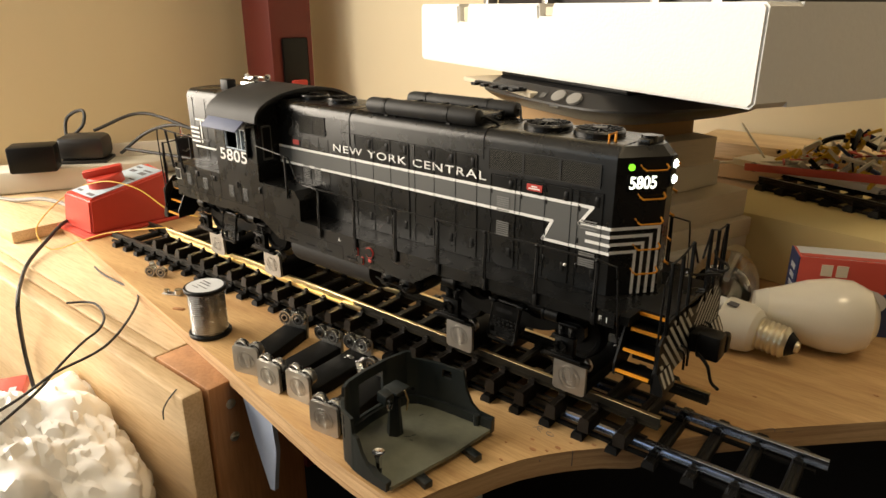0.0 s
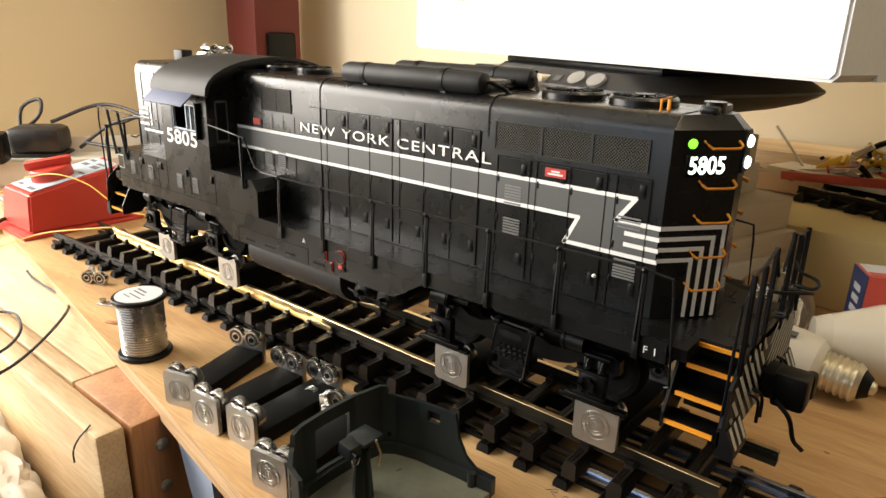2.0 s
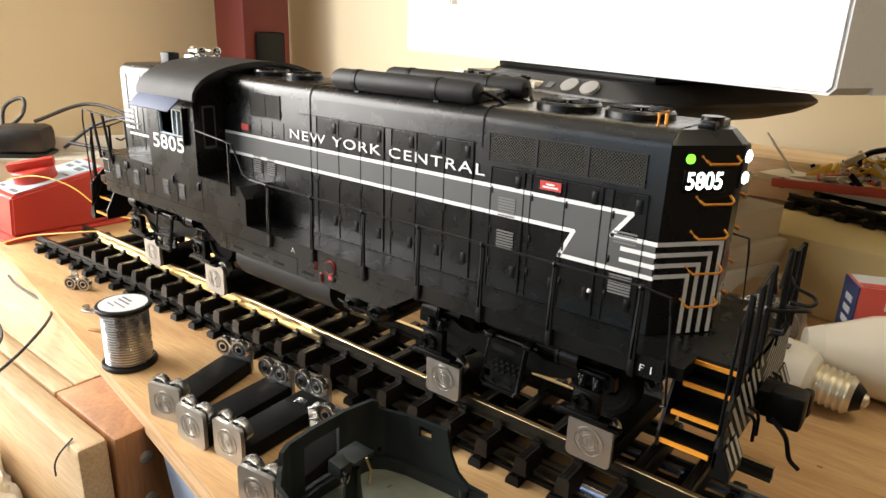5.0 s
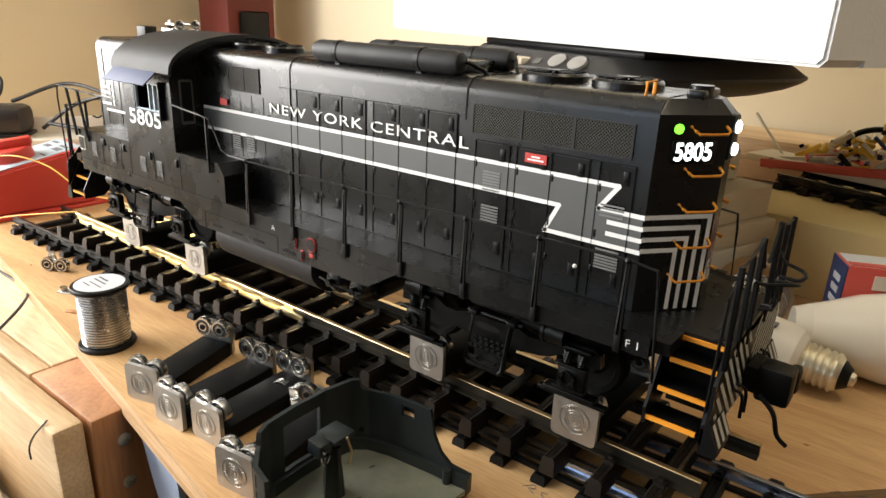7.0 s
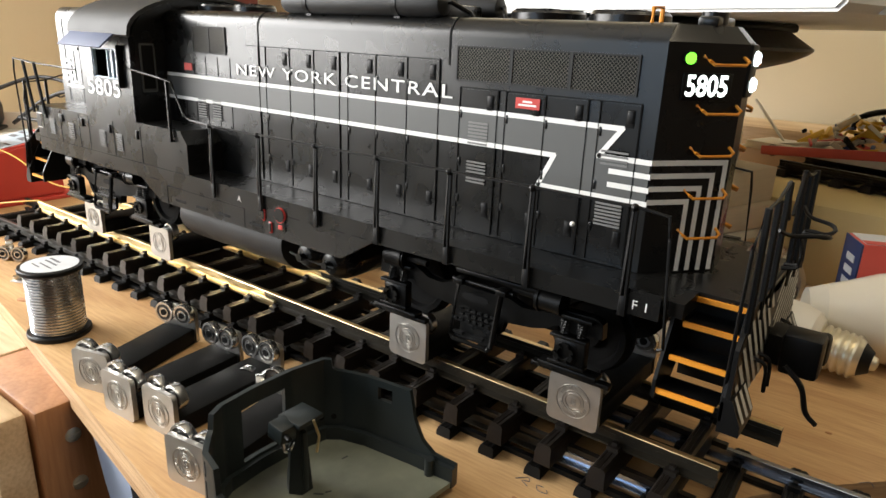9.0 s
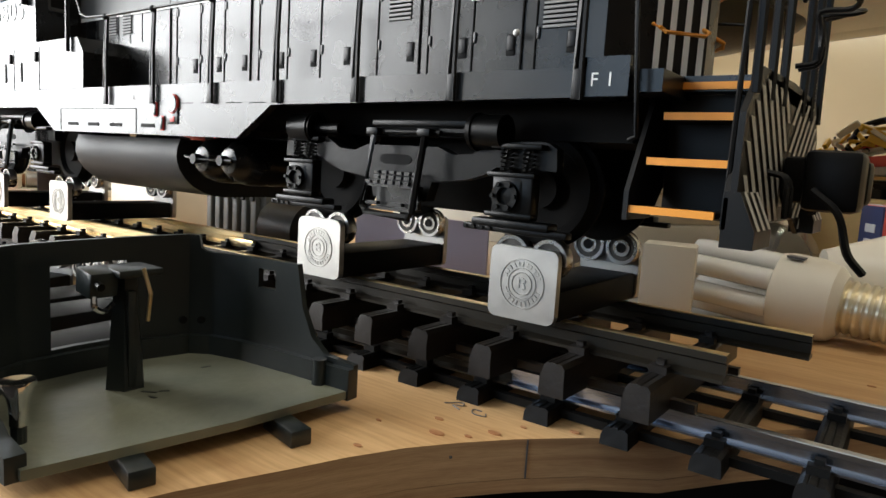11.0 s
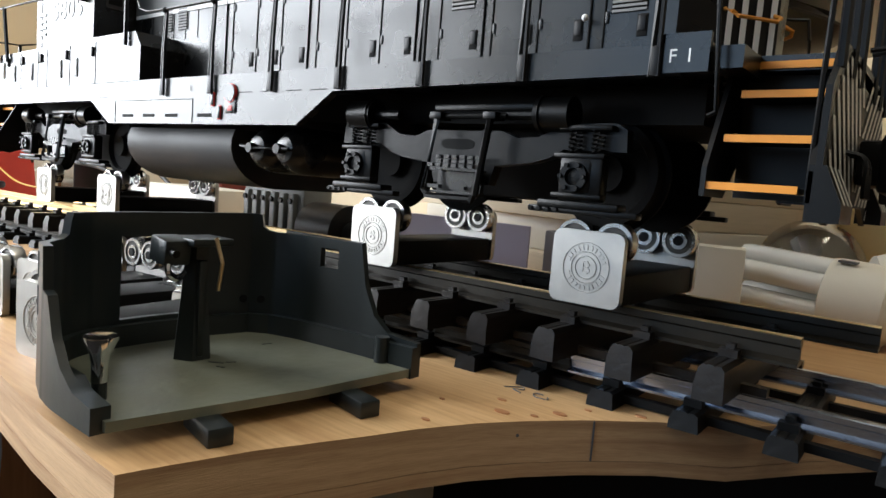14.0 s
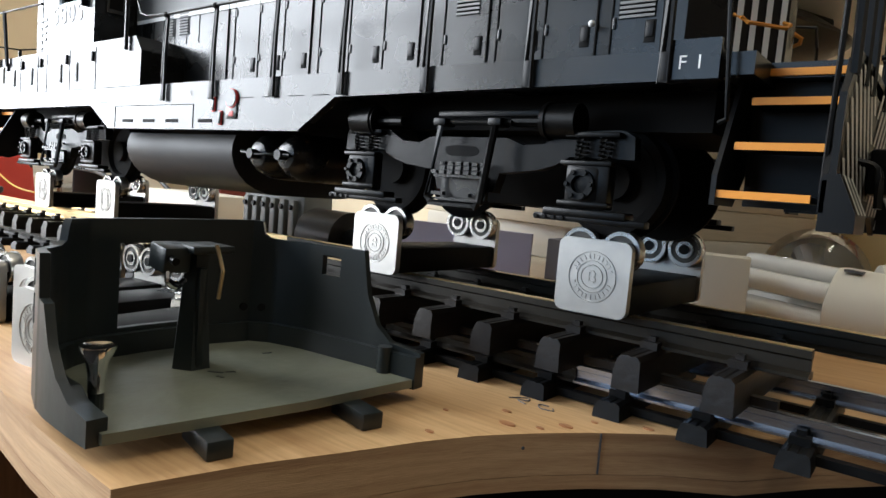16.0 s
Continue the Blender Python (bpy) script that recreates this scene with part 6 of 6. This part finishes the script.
for k, (z0, z1, g, m, dx, a) in enumerate(((0.0, 0.022, 0.010, M_PAGES, 0.0, 0), (0.0222, 0.046, 0.0, M_WHITEPL, 0.008, 3), (0.0462, 0.066, 0.006, M_PAGES, -0.004, -2), (0.0662, 0.095, -0.004, M_PAGES, 0.004, 2), (0.0952, 0.122, -0.020, M_WHITEPL, -0.006, 4), (0.1222, 0.150, -0.028, M_PAGES, 0.0, -3), (0.1502, 0.1676, -0.040, M_CARD, -0.010, 0))):
    part("paper_layer", box(B(), -0.13 - g + dx, 0.125 + g + dx, -0.09 - g, 0.10 + g, z0, z1, 0.0015, Matrix.Rotation(radians(a), 4, "Z")), m, bk)

# cream slab with a kit, and boards at the back
slab = solid("cream_slab", box(B(), -0.03, 0.45, 0.0, 0.20, 0.0, 0.0700, 0.004, pose(0.1970, 0.3390, 0, 0, 0, -8.0)), M_SLAB, "cream foam slab standing on the bench", "foam slab")
for k, (x, y, z, wdt, d, a) in enumerate(((0.15, 0.55, 0.0, 0.9, 0.09, 2), (0.2, 0.56, 0.0285, 0.8, 0.08, -1), (0.12, 0.565, 0.057, 0.85, 0.08, 1), (0.2, 0.57, 0.0855, 0.9, 0.07, 0))):
    solid("stacked_board", box(B(), -0.12, wdt - 0.12, -0.03 - 0.02 * (k % 2), d - 0.02, 0.0, 0.026 - 0.005 * (k % 2), 0.001, pose(x, y, z, 0, 0, a)), M_PINE if k % 2 else M_CARD, "thin wooden board stacked against the wall", "board", "stacked boards")
kit = track_piece("kit_track", pose(0.2093, 0.4682, 0.0704, 0, 0, -18.2) @ pose(-0.012, 0, 0), 0.0, 0.36, 0.0260, 0.008, 0.0, 0.007, 0.0150, 0.036, 0.010, M_STEEL_RAIL, M_RAILSIDE, M_TIE, "grey model track lying on the cream slab", "model track")
ktd = thing("toy_wagon", (0.2330, 0.4723, 0.0855), -18.2, "red and white toy wagon with yellow parts on the track", "toy wagon")
part("wagon_base", box(B(), -0.08, 0.16, -0.024, 0.024, 0.004, 0.012, 0.001), M_WHITEPL, ktd)
part("wagon_side", box(B(), -0.06, 0.16, -0.027, -0.0245, 0.006, 0.015, 0.001, pose(0, 0, 0.0, 0, -6, 0)), M_PRINT, ktd, "red side board")
part("white_arm", box(B(), -0.085, 0.05, -0.002, 0.002, 0.010, 0.0135, 0.001, pose(-0.02, -0.012, 0.004, 0, -10, 6)), M_WHITEPL, ktd)
part("white_arm", box(B(), -0.04, 0.15, -0.010, 0.010, 0.016, 0.020, 0.001, pose(0.0, 0.004, 0, 0, -13, 2)), M_WHITEPL, ktd, "white sloping deck")
part("red_deck", box(B(), -0.02, 0.12, -0.004, 0.004, 0.0205, 0.0225, 0.0006, pose(0.0, -0.002, 0, 0, -13, 2)), M_PRINT, ktd, "red stripe on the deck")
part("white_stick", box(B(), -0.034, 0.034, -0.0012, 0.0012, -0.0012, 0.0012, 0.0003, pose(-0.070, 0.006, 0.026, 0, 48, 10)), M_WHITEPL, ktd)
rng = random.Random(8)
for k in range(120):
    m = (M_YELLOW, M_WHITEPL, M_YELLOW, M_BLACK, M_YELLOW, M_WHITEPL, M_PRINT, M_BLACK, M_WHITEPL, M_BLUE, M_YELLOW)[k % 11]
    a, b, c = rng.uniform(0.003, 0.015), rng.uniform(0.0008, 0.0022), rng.uniform(0.0008, 0.0030)
    x, y = rng.gauss(0.055, 0.045), rng.uniform(-0.024, 0.026)
    top = 0.066 - abs(x - 0.070) * 0.40
    part("toy_part", box(B(), -a, a, -b, b, -c, c, 0.0004, pose(x, y, rng.uniform(0.014, max(0.018, top)), rng.uniform(-35, 35), rng.uniform(-45, 45), rng.uniform(0, 180))), m, ktd)
part("rubber_loop", pipe(B(), smooth_path([(0.010, 0.0, 0.032), (0.014, 0.005, 0.045), (0.032, 0.01, 0.052), (0.055, 0.005, 0.051), (0.075, 0.0, 0.046)], 6), 0.003, 8), M_BLACK, ktd)
for x in (-0.05, 0.10):
    for y in (-0.022, 0.022):
        part("wagon_wheel", cyl(B(), (x, y - 0.002, 0.0055), (x, y + 0.002, 0.0055), 0.006, 16), M_BLACK, ktd)
part("prong", box(B(), 0.118, 0.124, -0.03, -0.024, 0.010, 0.066, 0.001, pose(0, 0, 0, 0, 14, 0)), M_BLACK, ktd)

# lamps and their box on the right
CFL = (0.250, 0.163, 0.0216, -5)
cfl = thing("fluorescent_lamp", (0.250, 0.120, 0.0), -20, "white compact fluorescent lamp lying on the board", "light bulb")
ZB = 0.0
cfl.matrix_basis = pose(CFL[0], CFL[1], CFL[2], 0, 4, CFL[3])
for y, z in ((-0.0125, ZB + 0.007), (0.0125, ZB + 0.007), (0.0, ZB - 0.0140), (0.0, ZB + 0.0145), (-0.0125, ZB - 0.007), (0.0125, ZB - 0.007)):
    part("tube", lathe(B(), [(0.002, -0.047), (0.0048, -0.045), (0.0056, -0.041), (0.0056, 0.0)], Matrix.Translation((0, y, z)) @ Matrix.Rotation(radians(90), 4, "Y"), 16), M_TUBE, cfl, "whitish glass tube")
part("ballast", lathe(B(), [(0.016, -0.001), (0.0205, 0.0005), (0.0212, 0.004), (0.0212, 0.018), (0.0190, 0.027), (0.0150, 0.031)], Matrix.Translation((0, 0, ZB)) @ Matrix.Rotation(radians(90), 4, "Y"), 36), M_WHITEPL, cfl, "white plastic ballast")
prof = [(0.0132, 0.031)]
for k in range(5):
    z0 = 0.032 + k * 0.0042
    prof += [(0.0120, z0), (0.0135, z0 + 0.0014), (0.0135, z0 + 0.0026), (0.0120, z0 + 0.0040)]
prof += [(0.0110, 0.0545)]
part("screw_cap", lathe(B(), prof, Matrix.Translation((0, 0, ZB)) @ Matrix.Rotation(radians(90), 4, "Y"), 32), M_BRASSCAP, cfl, "threaded metal lamp cap")
part("cap_insulator", lathe(B(), [(0.0105, 0.0545), (0.0065, 0.060)], Matrix.Translation((0, 0, ZB)) @ Matrix.Rotation(radians(90), 4, "Y"), 28), M_BLACK, cfl)
part("cap_contact", lathe(B(), [(0.0048, 0.060), (0.0040, 0.0625), (0.001, 0.0635)], Matrix.Translation((0, 0, ZB)) @ Matrix.Rotation(radians(90), 4, "Y"), 20), M_BRASSCAP, cfl)
part("ballast_print", box(B(), 0.004, 0.012, -0.0115, -0.004, ZB + 0.0196, ZB + 0.0208), M_INK, cfl)

opal = thing("opal_bulb", (0.315, 0.205, 0.0), 20, "large opal white glass bulb lying on its side", "light bulb")
part("globe", lathe(B(), [(0.002, 0.043), (0.015, 0.0405), (0.025, 0.034), (0.0310, 0.021), (0.0312, 0.006), (0.0275, -0.012), (0.0205, -0.030), (0.0165, -0.042)], Matrix.Translation((0, 0, 0.0312)) @ Matrix.Rotation(radians(90), 4, "Y"), 40), M_OPAL, opal)
part("neck", lathe(B(), [(0.0165, -0.042), (0.0135, -0.050), (0.0130, -0.052)], Matrix.Translation((0, 0, 0.0312)) @ Matrix.Rotation(radians(90), 4, "Y"), 36), M_WHITEPL, opal, "white neck")

clear = thing("clear_bulb", (0.226, 0.248, 0.0), 100, "clear glass light bulb lying on its side", "light bulb")
gl = part("glass", lathe(B(), [(0.002, -0.056), (0.014, -0.052), (0.025, -0.042), (0.030, -0.026), (0.0285, -0.010), (0.021, 0.010), (0.0145, 0.026), (0.0135, 0.034)], Matrix.Translation((0, 0, 0.0302)) @ Matrix.Rotation(radians(90), 4, "Y"), 36), M_CLEAR, clear)
gl.visible_shadow = False
part("cap", lathe(B(), [(0.0135, 0.034), (0.0135, 0.056), (0.006, 0.062)], Matrix.Translation((0, 0, 0.0302)) @ Matrix.Rotation(radians(90), 4, "Y"), 28), M_BRASSCAP, clear)
part("filament_stem", cyl(B(), (-0.02, 0, 0.0302), (0.03, 0, 0.0302), 0.0018, 8), M_PLATE, clear)

bx = thing("bulb_box", (0.322, 0.273, 0.0), 24, "red, blue and white printed bulb box", "box")
bx.matrix_basis = bx.matrix_basis @ Matrix.Diagonal((1, 1, 0.875, 1))
part("carton", box(B(), -0.048, 0.056, -0.024, 0.008, 0, 0.078, 0.001), M_PRINT, bx)
part("blue_end", box(B(), -0.0488, -0.0478, -0.0238, 0.0078, 0.0004, 0.0776), M_BLUE, bx, "dark blue box end")
part("blue_panel", prism(B(), [(-0.020, 0.0), (0.056, 0.0), (0.056, 0.060), (0.030, 0.052), (0.0, 0.028)], "y", -0.0247, -0.0239), M_BLUE, bx)
part("white_oval", lathe(B(), [(0.017, 0), (0.017, 0.0006)], Matrix.Translation((0.004, -0.0247, 0.036)) @ Matrix.Rotation(radians(90), 4, "X") @ Matrix.Diagonal((1.3, 0.85, 1, 1)), 30), M_PAPER, bx, "pale printed bulb shape")
part("blue_oval", lathe(B(), [(0.010, 0), (0.010, 0.0006)], Matrix.Translation((-0.022, -0.0246, 0.050)) @ Matrix.Rotation(radians(90), 4, "X") @ Matrix.Diagonal((1.0, 0.8, 1, 1)), 24), M_BLUE, bx)
for k in range(6):
    part("brand_bar", box(B(), -0.0493, -0.0487, -0.016, -0.002, 0.010 + k * 0.0100, 0.0155 + k * 0.0100), M_PAPER, bx, "pale block of lettering")
part("top_label", box(B(), -0.046, 0.05, -0.022, 0.006, 0.0777, 0.0785), M_PAPER, bx, "pale printed top")
part("label_stripe", box(B(), -0.046, 0.03, -0.022, -0.014, 0.0783, 0.0788), M_PRINT, bx)
for x in (-0.030, -0.018):
    part("white_numeral_bar", box(B(), x, x + 0.009, -0.0247, -0.0239, 0.060, 0.072), M_WHITEPL, bx)

# small things beyond the track
eb = thing("engine_block", (-0.156, 0.135, 0.0), -4, "grey ribbed model engine block", "model part")
part("block", box(B(), -0.044, 0.044, -0.014, 0.014, 0.0, 0.050, 0.001), M_ENGINE, eb)
part("block_head", box(B(), -0.044, 0.044, -0.011, 0.011, 0.0498, 0.060, 0.002), M_ENGINE, eb)
for k in range(6):
    part("rib", box(B(), -0.038 + k * 0.0135, -0.031 + k * 0.0135, -0.0185, -0.014, 0.010, 0.046, 0.0008), M_ENGINE, eb)
    part("bolt", cyl(B(), (-0.0345 + k * 0.0135, -0.0205, 0.040), (-0.0345 + k * 0.0135, -0.0185, 0.040), 0.0022, 10), M_BLACK, eb)
solid("black_motor", cyl(cyl(B(), (-0.098, 0.120, 0.021), (-0.055, 0.116, 0.021), 0.021, 28), (-0.055, 0.116, 0.021), (-0.030, 0.114, 0.021), 0.009, 16), M_BLACK, "black cylindrical model motor lying behind the track", "motor")
solid("small_white_box", box(B(), -0.013, 0.013, -0.011, 0.011, 0, 0.043, 0.0008, pose(0.203, 0.131, 0, 0, 0, 14)), M_WHITEPL, "small white cardboard box", "box")
solid("lilac_card", box(B(), -0.058, 0.048, -0.001, 0.001, 0, 0.042, 0.0004, pose(0.045, 0.122, 0, 0, 0, 4)), M_LILAC, "lilac card standing behind the track", "card")
solid("white_card", box(B(), -0.065, 0.065, -0.030, 0.030, 0, 0.041, 0.001, pose(-0.31, 0.150, 0, 0, 0, -6)), M_WHITEPL, "flat white box behind the track", "box")
solid("paper_sheet", box(B(), -0.05, 0.06, -0.035, 0.035, 0, 0.0012, 0.0003, pose(0.185, 0.195, 0, 0, 0, 25)), M_PAPER, "white paper scrap under the lamp", "paper")
solid("grey_case", box(B(), -0.022, 0.022, -0.012, 0.012, 0, 0.040, 0.001, pose(0.118, 0.150, 0, 0, 0, 5)), M_GREYCARD, "grey cardboard box behind the track", "box")
